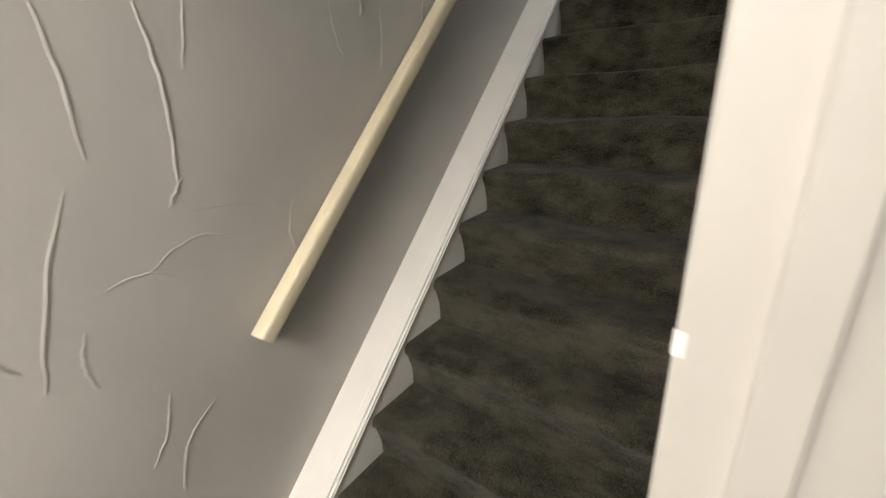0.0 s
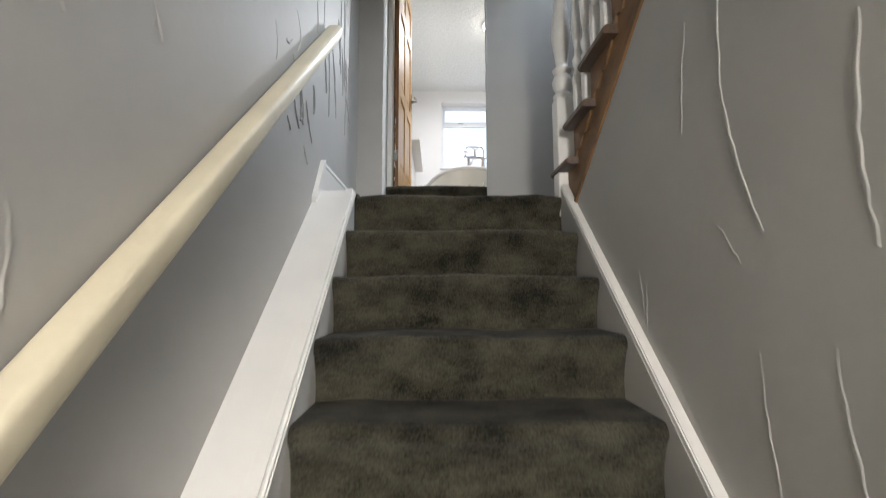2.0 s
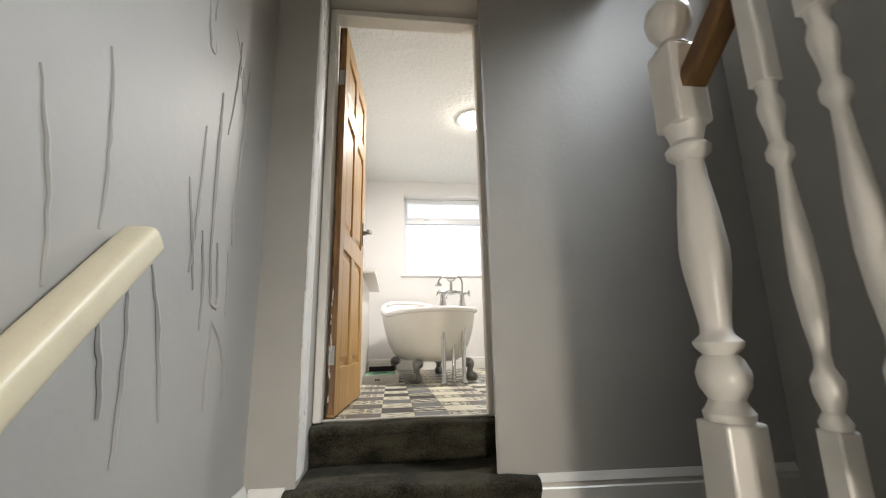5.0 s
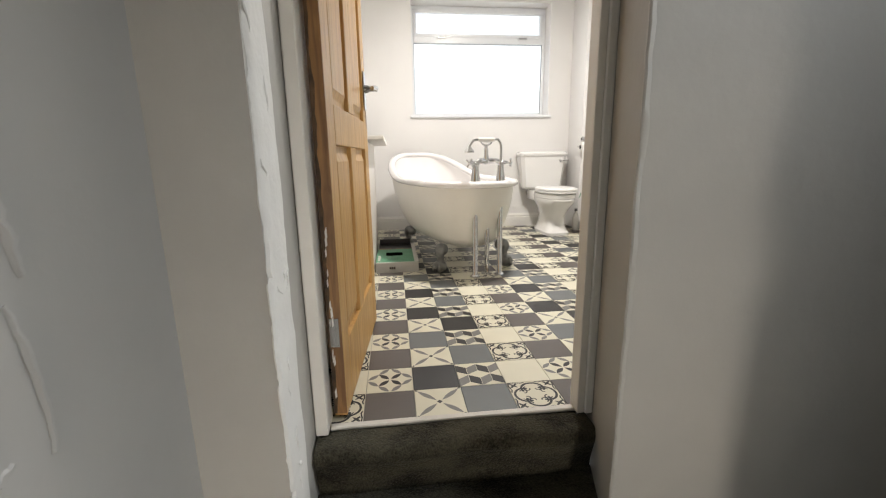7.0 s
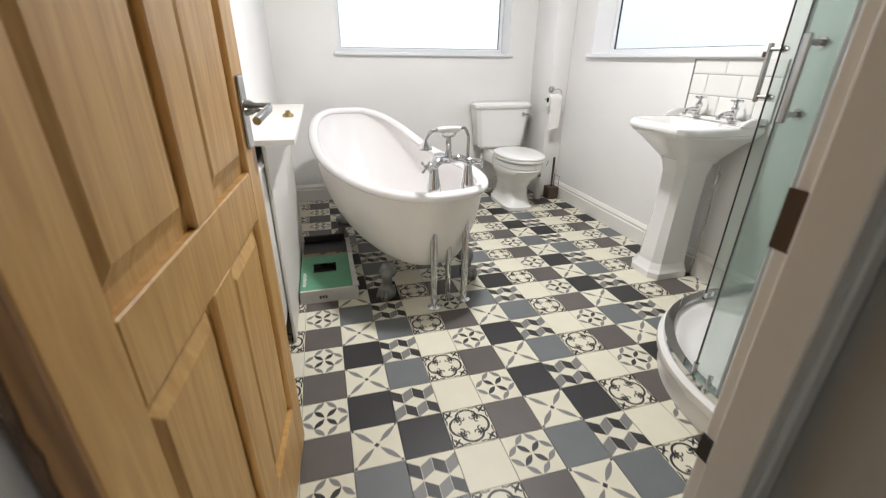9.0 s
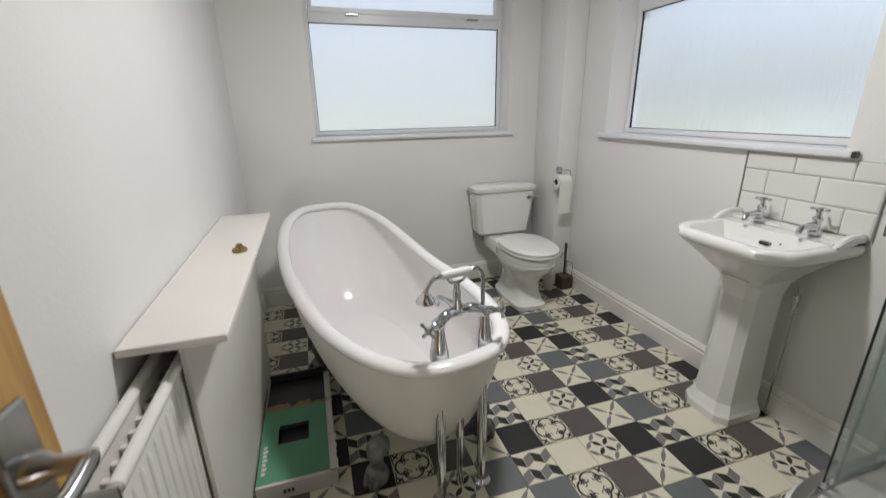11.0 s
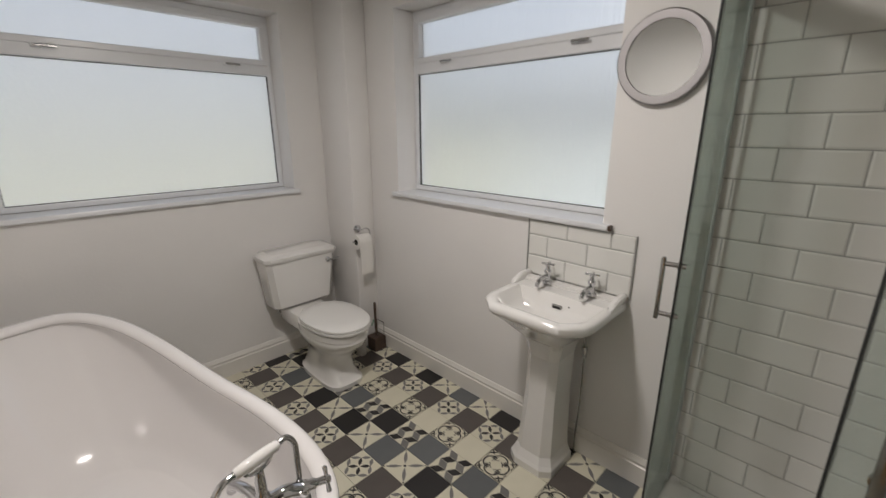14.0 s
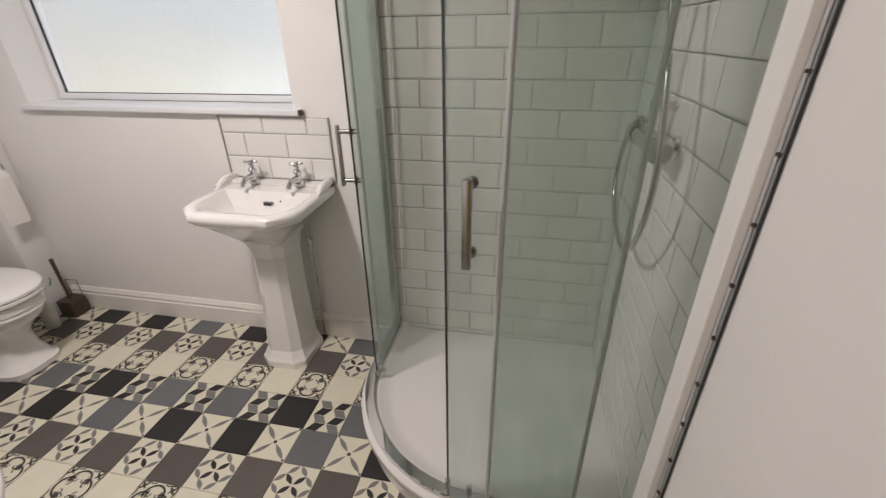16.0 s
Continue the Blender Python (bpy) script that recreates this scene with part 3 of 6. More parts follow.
# handrail on the left wall
rail = thing("handrail", (XL, -2.3, -0.6), "cream painted square timber handrail fixed along the stair wall", "handrail")
r0, r1 = Vector((-0.098, -3.515, -1.805)), Vector((-0.098, -1.125, 0.515))
d = (r1 - r0).normalized()
nrm = Vector((0, -d.z, d.y))
b = B()
rings = []
for p in (r0, r1):
    ring = []
    for i in range(28):
        c, q = math.cos(2 * math.pi * i / 28), math.sin(2 * math.pi * i / 28)
        ring.append(p + Vector((-0.011 + 0.033 * abs(c) ** 0.5 * (1 if c > 0 else -1), 0, 0)) + nrm * (0.029 * abs(q) ** 0.5 * (1 if q > 0 else -1)))
    rings.append(ring)
loft(b, rings)
part("rail", b, M_CREAM, rail, smooth=True)
for t in (0.05, 0.36, 0.66, 0.96):
    p = r0.lerp(r1, t)
    part("spacer_block", box(B(), XL - 0.002, p.x - 0.02, p.y - 0.012, p.y + 0.012, p.z - 0.03, p.z - 0.006), M_CREAM, rail)

# landing trims: carpet lip, skirtings, two steps up to the bathroom
b = B()
pts = [(N0Y + 0.12, N0Z - 0.03), (N0Y + 0.12, N0Z + 0.002)] + [(N0Y - 0.012 + 0.016 + 0.016 * math.cos(math.pi / 2 + math.pi * i / 6), N0Z - 0.014 + 0.016 * math.sin(math.pi / 2 + math.pi * i / 6)) for i in range(7)]
prism(b, pts, "x", -0.105, 0.03)
part("carpet_lip", b, M_CARPET, landing, "carpet edge lapping over the string")


def skirting(name, label, p0, p1, z, high, thick, out):
    """A moulded skirting board between two floor points; out is the side that it faces."""
    p0, p1, o = Vector((*p0, z)), Vector((*p1, z)), Vector((*out, 0))
    prof = [(0, 0), (thick, 0), (thick, high * 0.70), (thick * 0.72, high * 0.73), (thick * 0.72, high * 0.80), (thick * 0.9, high * 0.84), (thick * 0.55, high * 0.93), (thick * 0.3, high), (0, high)]
    bm = B()
    loft(bm, [[p + o * u + Vector((0, 0, h)) for u, h in prof] for p in (p0, p1)])
    return one(name, bm, M_GLOSS, label, "skirting", "structure")


skirting("baseboard_landing_left", "white moulded skirting on the landing", (XL, -1.16), (XL, WY), N0Z - 0.002, 0.175, 0.02, (1, 0))
b = B()
prism(b, [(-1.30, N0Z - 0.06), (-1.16, N0Z - 0.06), (-1.16, N0Z + 0.173), (-1.175, N0Z + 0.165), (-1.30, N0Z - 0.03)], "x", XL, XL + 0.02)
one("trim_skirting_end", b, M_GLOSS, "white skirting end sloping to the stair string", "trim", "structure")
skirting("baseboard_landing_pier", "white skirting beside the carpeted steps", (XL + 0.02, WY), (-0.012, WY), N0Z - 0.002, 0.165, 0.02, (0, -1))
skirting("baseboard_landing_back", "white moulded skirting on the landing", (0.886, WY - 0.004), (1.9, WY - 0.046), N0Z - 0.002, 0.165, 0.02, (0, -1))

for nm, x0, x1, y, z, back in (("landing_step", -0.012, 0.886, WY - 0.058, -0.157, -0.06), ("threshold_step", 0.026, 0.805, -0.110, 0.0, -0.012)):
    b = B()
    pts = step_profile(y, z, back, 0.166)
    rings = []
    for c in range(9):
        t = c / 8
        sag = 0.003 * math.sin(11 * t + y * 40)
        e = 0.008 if c in (0, 8) else 0.0
        rings.append([(x0 + (x1 - x0) * t, py + sag + e, pz + sag - e) for py, pz in pts])
    loft(b, rings)
    one(nm, b, M_CARPET, "carpeted step up to the bathroom door", "step", "structure", smooth=True)

# trails on both stair walls
ridges(wall_left, XL, 1, [(-4.7, -4.0, 0.55, 2.1, 10, 0.03, 0.0045, 0.42), (-3.3, -1.5, 0.75, 1.6, 13, 0.0, 0.004, 0.34), (-1.3, -0.42, 1.5, 1.8, 7, 0.02, 0.005, 0.3)], M_GREY)


def trail(wall, x, y0, z0, y1, z1, bow, wide, rnd):
    """One plaster trail from its thin top to its thicker end, bowed sideways."""
    a, c, n = Vector((x, y0, z0)), Vector((x, y1, z1)), 12
    d = c - a
    side = Vector((0, -d.z, d.y)).normalized()
    pts = [a + d * (i / n) + side * (bow * math.sin(math.pi * i / n) + rnd.uniform(-0.003, 0.003)) for i in range(n + 1)]
    rs = [wide * rnd.uniform(0.7, 1.15) * (0.3 + 0.75 * math.sin(math.pi * min(0.9, 0.1 + 0.75 * i / n))) + 0.0005 for i in range(n + 1)]
    part("plaster_trail", tube(B(), pts, rs, 6, squash=(0.8 if x < 0 else 0.5, 1, 1)), M_GREY, wall, smooth=True)


rnd = random.Random(21)
# by the foot of the stairs: thin runs and loose arcs (y, z at both ends, bow, thickness)
for row in ((-3.78, -0.92, -3.777, -1.23, 0.006, 0.0036), (-3.606, -0.88, -3.612, -1.32, 0.02, 0.0045), (-3.60, -1.30, -3.644, -1.365, 0.0, 0.0045), (-3.49, -0.86, -3.535, -1.05, 0.004, 0.003),
            (-3.83, -1.29, -3.982, -1.70, -0.015, 0.0036), (-3.73, -1.515, -3.467, -1.508, 0.055, 0.003), (-3.83, -1.523, -3.654, -1.56, 0.03, 0.0026), (-3.596, -1.389, -3.317, -1.434, 0.012, 0.0026),
            (-3.673, -1.94, -3.807, -2.156, -0.035, 0.004), (-3.772, -1.85, -3.855, -2.034, 0.012, 0.0036), (-3.884, -1.60, -3.899, -1.745, -0.014, 0.0034)):
    trail(wall_left, XL, *row, rnd)
# below and beyond the end of the handrail
for row in ((-1.08, 0.442, -1.057, 0.109, 0.01, 0.007), (-1.008, 0.49, -0.91, 0.162, 0.01, 0.008), (-1.159, 0.394, -1.11, 0.204, 0.004, 0.008), (-1.321, 0.136, -1.301, 0.013, 0.004, 0.008),
            (-1.496, 0.03, -1.482, -0.09, 0.01, 0.007), (-1.48, 0.036, -1.453, -0.092, 0.012, 0.006), (-1.416, 0.025, -1.322, -0.125, -0.012, 0.006), (-1.553, -0.037, -1.491, -0.125, -0.012, 0.006),
            (-0.9, 0.73, -0.818, 0.459, 0.004, 0.007), (-1.351, 0.719, -1.275, 0.41, 0.012, 0.005), (-1.22, 0.846, -1.179, 0.521, 0.01, 0.005), (-1.624, -0.133, -1.587, -0.169, 0.0, 0.006),
            (-1.429, -0.175, -1.374, -0.234, -0.006, 0.005), (-1.657, 0.141, -1.601, 0.171, -0.012, 0.005), (-1.587, 0.122, -1.562, 0.099, 0.0, 0.006), (-1.483, -0.087, -1.443, -0.093, 0.01, 0.006)):
    trail(wall_left, XL, *row, rnd)
# by the landing: thick runs
for row in ((-0.575, 1.25, -0.61, 0.74, 0.01, 0.0060), (-0.61, 0.75, -0.589, 0.625, 0.0, 0.0085), (-0.76, 1.05, -0.739, 0.574, 0.0, 0.0085), (-0.739, 0.58, -0.708, 0.438, 0.0, 0.008),
            (-0.70, 0.61, -0.668, 0.435, 0.005, 0.007), (-0.708, 0.438, -0.65, 0.432, -0.008, 0.006), (-0.618, 0.60, -0.599, 0.41, 0.01, 0.006), (-0.69, 0.387, -0.558, 0.162, 0.04, 0.0065),
            (-0.80, 0.62, -0.758, 0.361, 0.01, 0.007), (-0.69, 0.39, -0.685, 0.15, 0.0, 0.006), (-0.84, 0.9, -0.85, 0.5, 0.01, 0.007), (-0.66, 1.3, -0.70, 0.95, 0.01, 0.005)):
    trail(wall_left, XL, *row, rnd)
for row in ((-2.252, 0.12, -2.234, -0.33, 0.004, 0.0062), (-2.234, -0.33, -2.318, -0.65, 0.012, 0.0066), (-2.126, -0.10, -2.085, -0.37, 0.006, 0.004),
            (-1.834, -0.70, -1.863, -0.89, 0.0, 0.003), (-2.288, -0.88, -2.345, -1.25, 0.012, 0.0034), (-2.345, -1.25, -2.43, -1.40, 0.008, 0.003), (-2.444, -0.85, -2.501, -1.18, 0.008, 0.0034),
            (-2.604, -0.96, -2.607, -1.13, 0.004, 0.0034), (-2.671, -1.10, -2.72, -1.55, 0.018, 0.004), (-2.74, -1.53, -2.846, -1.67, 0.006, 0.0034), (-2.605, -1.25, -2.647, -1.48, 0.006, 0.003),
            (-2.62, -1.50, -2.853, -1.69, 0.012, 0.0026), (-2.804, -0.90, -2.794, -1.04, 0.006, 0.005), (-2.794, -1.03, -2.816, -1.30, 0.008, 0.0042), (-2.837, -1.21, -2.91, -1.38, 0.006, 0.0034),
            (-2.91, -1.37, -2.953, -1.55, 0.004, 0.0036), (-2.909, -1.24, -2.916, -1.38, 0.0, 0.0034), (-3.003, -1.42, -3.011, -1.51, 0.0, 0.004), (-2.612, -0.80, -2.619, -0.90, 0.0, 0.003),
            (-2.53, -0.35, -2.523, -0.70, 0.015, 0.005), (-1.877, -0.738, -1.86, -0.90, 0.0, 0.004), (-2.196, -0.62, -2.256, -0.705, 0.0, 0.004)):
    trail(wall_right, XR, *row, rnd)

# ================= hall doorway =================
door_case = thing("door_case", (XR + 0.05, DOOR_Y, HALL), "white painted door lining at the foot of the stairs", "door frame", kind="structure")
part("jamb", box(B(), XR - 0.022, XR + 0.122, DOOR_Y - 0.034, DOOR_Y, HALL, HALL + 2.05, 0.003, 1), M_CASE, door_case)
part("door_stop", box(B(), XR + 0.030, XR + 0.066, DOOR_Y - 0.048, DOOR_Y - 0.034, HALL, HALL + 2.05, 0.002, 1), M_CASE, door_case)
part("jamb", box(B(), XR - 0.022, XR + 0.122, -4.62, -4.588, HALL, HALL + 2.05, 0.003, 1), M_CASE, door_case)
part("head", box(B(), XR - 0.022, XR + 0.122, -4.588, DOOR_Y - 0.034, HALL + 2.0, HALL + 2.05, 0.003, 1), M_CASE, door_case)
b = B()
prism(b, [(XR + 0.118, DOOR_Y - 0.028), (XR + 0.124, DOOR_Y + 0.065), (XR + 0.146, DOOR_Y + 0.065), (XR + 0.140, DOOR_Y + 0.02), (XR + 0.132, DOOR_Y - 0.02)], "z", HALL, HALL + 2.1)
part("architrave", b, M_CASE, door_case)
part("latch_keep", box(B(), XR - 0.0232, XR - 0.013, DOOR_Y - 0.0348, DOOR_Y - 0.030, HALL + 1.293, HALL + 1.316, 0.001, 1), M_PLASTIC, door_case, "small steel latch keep")
b = B()
lathe(b, [(0.0, 0), (0.11, 0), (0.12, -0.02), (0.11, -0.06), (0.06, -0.09), (0.0, -0.095)], (HALL_LAMP[0], HALL_LAMP[1], -0.16), 28)
hall_lamp = one("ceiling_lamp", b, M_LAMP, "small round lit glass ceiling lamp in the hall", "lamp", smooth=True)

# ================= the upper flight =================
upper = thing("upper_staircase", (1.4, -1.1, N0Z), "open timber flight with a brown stringer and dark stained treads", "stairs")


def up_y(k):
    return -1.086 - UP_RUN * (k - 1)


def up_z(k):
    return -0.342 + UP_RISE * k


# cut string: saw-tooth top edge, straight lower edge
pts = [(-1.185, string_low(-1.185) + 0.004), (-1.185, up_z(1) - 0.032), (up_y(2), up_z(1) - 0.032)]
for k in range(2, 8):
    pts += [(up_y(k), up_z(k) - 0.032), (up_y(k + 1), up_z(k) - 0.032)]
pts += [(up_y(8) - 0.02, string_low(up_y(8) - 0.02))]
b = B()
prism(b, pts, "x", XR + 0.006, XR + 0.042)
stringer = part("stringer", b, M_STRINGER, upper, "stained brown softwood stringer with chipped edges")
# scroll brackets with their wavy lower edge, thin on the stringer
for k in range(1, 7):
    y0, z0 = max(up_y(k), -1.19) if k == 1 else up_y(k), up_z(k) - 0.032
    wav = []
    for i in range(13):
        t = i / 12
        wav.append((y0 - 0.02 - 0.17 * t, z0 - 0.125 + 0.10 * t + 0.014 * math.sin(t * 15) * (1 - 0.3 * t)))
    if k == 1:
        continue
    part("bracket", prism(B(), [(y0 - 0.004, z0), (y0 - 0.004, z0 - 0.128)] + wav + [(y0 - 0.205, z0)], "x", XR - 0.002, XR + 0.006), M_STRINGER, upper)
b = B()
prism(b, [(-1.2, string_low(-1.2) - 0.012), (-2.55, string_low(-2.55) - 0.012), (-2.55, string_low(-2.55) + 0.014), (-1.2, string_low(-1.2) + 0.014)], "x", XR - 0.008, XR + 0.006)
part("edge_bead", b, M_STRINGER, upper)
for k in range(1, 8):
    y, z = up_y(k), up_z(k)
    b = B()
    yb = y - UP_RUN - 0.03
    r = 0.016
    prof = [(yb, z - 0.032), (yb, z)] + [(y + 0.012 + r * math.sin(math.pi * i / 8), z - r + r * math.cos(math.pi * i / 8)) for i in range(9)]
    rings = [[(x, py, pz) for py, pz in prof] for x in (0.955, 0.966, 1.86)]
    rings[0] = [(0.955, py * 0.94 + (y - 0.1) * 0.06, z - 0.016 + (pz - z + 0.016) * 0.55) for py, pz in prof]
    loft(b, rings)
    part("tread", b, M_TREAD, upper, smooth=True)
    part("riser", box(B(), XR + 0.042, 1.86, y - 0.018, y, z - UP_RISE, z - 0.032), M_GLOSS, upper)

# newel and balusters
newel = thing("newel_post", (1.0, -1.14, N0Z), "white painted turned newel post with a ball top", "newel post")
NX, NY = 1.005, -1.142
b = B()
box(b, NX - 0.043, NX + 0.043, NY - 0.043, NY + 0.043, N0Z - 0.10, 0.16, 0.006, 2)
part("lower_block", b, M_GLOSS, newel)
lathe_pts = [(0.043, 0.16), (0.046, 0.175), (0.036, 0.19), (0.032, 0.20), (0.046, 0.225), (0.049, 0.25), (0.040, 0.275), (0.030, 0.285), (0.044, 0.30), (0.046, 0.31), (0.030, 0.325), (0.028, 0.34), (0.034, 0.38), (0.045, 0.46), (0.047, 0.50), (0.040, 0.58), (0.030, 0.66), (0.028, 0.70), (0.044, 0.715), (0.046, 0.73), (0.032, 0.745), (0.036, 0.76), (0.044, 0.785)]
b = lathe(B(), lathe_pts, (NX, NY, 0), 24)
part("turned_shaft", b, M_GLOSS, newel, smooth=True)
part("upper_block", box(B(), NX - 0.042, NX + 0.042, NY - 0.042, NY + 0.042, 0.78, 0.98, 0.008, 2), M_GLOSS, newel)
b = lathe(B(), [(0.042, 1.0), (0.030, 1.015), (0.024, 1.025), (0.036, 1.04), (0.048, 1.06), (0.052, 1.085), (0.047, 1.11), (0.032, 1.13), (0.012, 1.138), (0.0, 1.139)], (NX, NY, -0.02), 24)
part("ball_top", b, M_GLOSS, newel, smooth=True)


def baluster_at(y, z0, z1, master=None):
    h = z1 - z0
    o = thing("baluster", (1.01, y, z0), "white painted turned stair baluster", "baluster", group="balusters of the upper flight")
    s = 0.019
    part("foot_block", box(B(), 1.01 - s, 1.01 + s, y - s, y + s, z0, z0 + 0.20 * h, 0.003, 1), M_GLOSS, o)
    pr = [(0.019, 0.20), (0.021, 0.21), (0.013, 0.225), (0.020, 0.25), (0.021, 0.27), (0.012, 0.29), (0.011, 0.31), (0.017, 0.36), (0.021, 0.42), (0.019, 0.49), (0.013, 0.57), (0.011, 0.62), (0.020, 0.635), (0.020, 0.65), (0.012, 0.665), (0.014, 0.69), (0.020, 0.72), (0.020, 0.735), (0.014, 0.755), (0.018, 0.78)]
    part("turned_shaft", lathe(B(), [(r, z0 + t * h) for r, t in pr], (1.01, y, 0), 16), M_GLOSS, o, smooth=True)
    part("head_block", box(B(), 1.01 - s, 1.01 + s, y - s, y + s, z0 + 0.775 * h, z1, 0.003, 1), M_GLOSS, o)
    return o


for k in range(2, 7):
    for j, off in enumerate((0.045, 0.150)):
        y = up_y(k) - off
        baluster_at(y, up_z(k), N0Z + 1.15 + UP_RISE / UP_RUN * (-1.14 - y))
hr = thing("banister_rail", (1.005, -1.16, 0.9), "brown varnished banister handrail running up from the newel", "handrail")
b = B()
rings = []
for y in (-1.12, -2.45):
    zc = N0Z + 1.175 + UP_RISE / UP_RUN * (-1.14 - y)
    rings.append([(1.01 + u, y, zc + v) for u, v in ((-0.028, -0.026), (0.028, -0.026), (0.030, 0.0), (0.024, 0.02), (0.0, 0.029), (-0.024, 0.02), (-0.030, 0.0))])
loft(b, rings)
part("rail", b, M_STRINGER, hr, smooth=True)

# ================= bathroom door =================
frame_b = thing("door_frame", (0.42, 0.02, 0), "white painted door frame of the bathroom with chipped edges", "door frame", kind="structure")
part("jamb", box(B(), 0.024, 0.058, -0.035, 0.052, 0.0, 2.02, 0.003, 1), M_GLOSS, frame_b)
part("jamb", box(B(), 0.797, 0.8215, -0.035, 0.052, 0.0, 2.02, 0.003, 1), M_GLOSS, frame_b)
part("head", box(B(), 0.058, 0.797, -0.035, 0.052, 1.985, 2.02, 0.003, 1), M_GLOSS, frame_b)
part("door_stop", box(B(), 0.775, 0.797, -0.030, 0.022, 0.0, 1.985, 0.002, 1), M_GLOSS, frame_b)
part("strike_plate", box(B(), 0.7945, 0.7975, 0.03, 0.055, 0.93, 1.0), M_BROWN, frame_b, "dark metal strike plate")
part("bolt_keep", box(B(), 0.7935, 0.7975, 0.033, 0.052, 0.60, 0.64), M_BLACK, frame_b, "small dark keep")
b = box(B(), 0.060, 0.796, -0.012, 0.012, -0.004, 0.007, 0.003, 1)
one("threshold_strip", b, M_THRESH, "worn white strip across the bathroom threshold", "threshold", "structure")

door = thing("door_bathroom", (0.062, 0.045, 0.008), "open six-panel pine door with visible knots", "door")
DA = -4.3  # opening angle off the wall
DW, DT, DH = 0.762, 0.036, 1.97
place_door = Matrix.Translation((0.066, 0.045, 0.008)) @ Matrix.Rotation(radians(DA), 4, "Z")


def door_part(name, bm, mat, parent, label="", smooth=False):
    bmesh.ops.transform(bm, matrix=place_door, verts=bm.verts)
    return part(name, bm, mat, parent, label, smooth)


# local: x is thickness (0..DT towards the room), y along the width, z up
RAILS = ((0.0, 0.205), (0.775, 0.885), (1.50, 1.615), (1.865, DH))
STILE = 0.092
MUL = (DW / 2 - 0.05, DW / 2 + 0.05)
for y0, y1 in ((0, STILE), (DW - STILE, DW)):
    door_part("stile", box(B(), 0, DT, y0, y1, 0, DH, 0.0025, 1), M_PINE, door)
for z0, z1 in RAILS:
    door_part("rail", box(B(), 0, DT, STILE, DW - STILE, z0, z1, 0.0025, 1), M_PINE, door)
for (a0, a1), (b0, b1) in zip(RAILS, RAILS[1:]):
    door_part("muntin", box(B(), 0, DT, MUL[0], MUL[1], a1, b0, 0.0025, 1), M_PINE, door)
    for y0, y1 in ((STILE, MUL[0]), (MUL[1], DW - STILE)):
        bm = B()
        box(bm, 0.014, DT - 0.014, y0, y1, a1, b0)
        for side in (0, 1):
            xo, xm, xi = (0.014, 0.013, 0.005) if side == 0 else (DT - 0.014, DT - 0.013, DT - 0.005)
            rects = [[(x, y0 + m, a1 + k * m), (x, y1 - m, a1 + k * m), (x, y1 - m, b0 - k * m), (x, y0 + m, b0 - k * m)] for x, m, k in ((xo, 0.013, 1.5), (xm, 0.015, 1.6), (xi, 0.030, 1.5), (xi, 0.032, 1.5))]
            loft(bm, rects)
        door_part("panel", bm, M_PINE, door)
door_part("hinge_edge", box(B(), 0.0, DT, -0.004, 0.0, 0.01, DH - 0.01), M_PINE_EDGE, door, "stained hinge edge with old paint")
rnd = random.Random(17)
bm, left, right = B(), [], []
wave = 0.0
for k in range(80):
    wave = 0.7 * wave + rnd.uniform(-0.0035, 0.0035)
    z = 0.012 + (DH - 0.024) * k / 79
    left.append((0.0, z))
    right.append((0.008 + wave, z))
prism(bm, left + right[::-1], "y", -0.0062, -0.004)
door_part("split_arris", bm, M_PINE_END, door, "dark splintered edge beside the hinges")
for k in range(14):
    z, w = rnd.uniform(0.03, 0.65), rnd.uniform(0.002, 0.006)
    x = rnd.uniform(0.006, 0.013)
    door_part("paint_fleck", prism(B(), [(x, z), (x + w, z + 0.006), (x + w * 0.7, z + 0.012 + w * 4), (x - 0.001, z + 0.010 + w * 2)], "y", -0.0072, -0.0060), M_ROUGH, door)
for z in (0.22, 1.62):
    door_part("hinge", box(B(), 0.004, DT - 0.006, -0.007, -0.004, z, z + 0.085), M_STEEL, door, "steel butt hinge")
hy, hz = DW - 0.052, 1.015
plate = door_part("handle_plate", box(B(), DT, DT + 0.007, hy - 0.024, hy + 0.024, hz - 0.085, hz + 0.065, 0.004, 2), M_STEEL, door, "brushed nickel backplate")
bm = lathe(B(), [(0.0, 0.0), (0.017, 0.0), (0.015, 0.012), (0.010, 0.02), (0.010, 0.052), (0.0, 0.054)], (DT + 0.006, hy, hz), 16, "x")
door_part("spindle", bm, M_STEEL, plate, smooth=True)
bm = tube(B(), smooth_line([(DT + 0.052, hy + 0.004, hz), (DT + 0.056, hy - 0.03, hz - 0.002), (DT + 0.054, hy - 0.07, hz - 0.006), (DT + 0.048, hy - 0.112, hz - 0.014)], 4), 0.0085, 10)
door_part("lever", bm, M_STEEL, plate, "straight nickel lever", smooth=True)
bm = tube(B(), [(-0.05, hy - 0.1, hz), (-0.05, hy, hz), (0.0, hy, hz)], 0.0085, 10)
door_part("lever", bm, M_STEEL, door, "straight nickel lever", smooth=True)

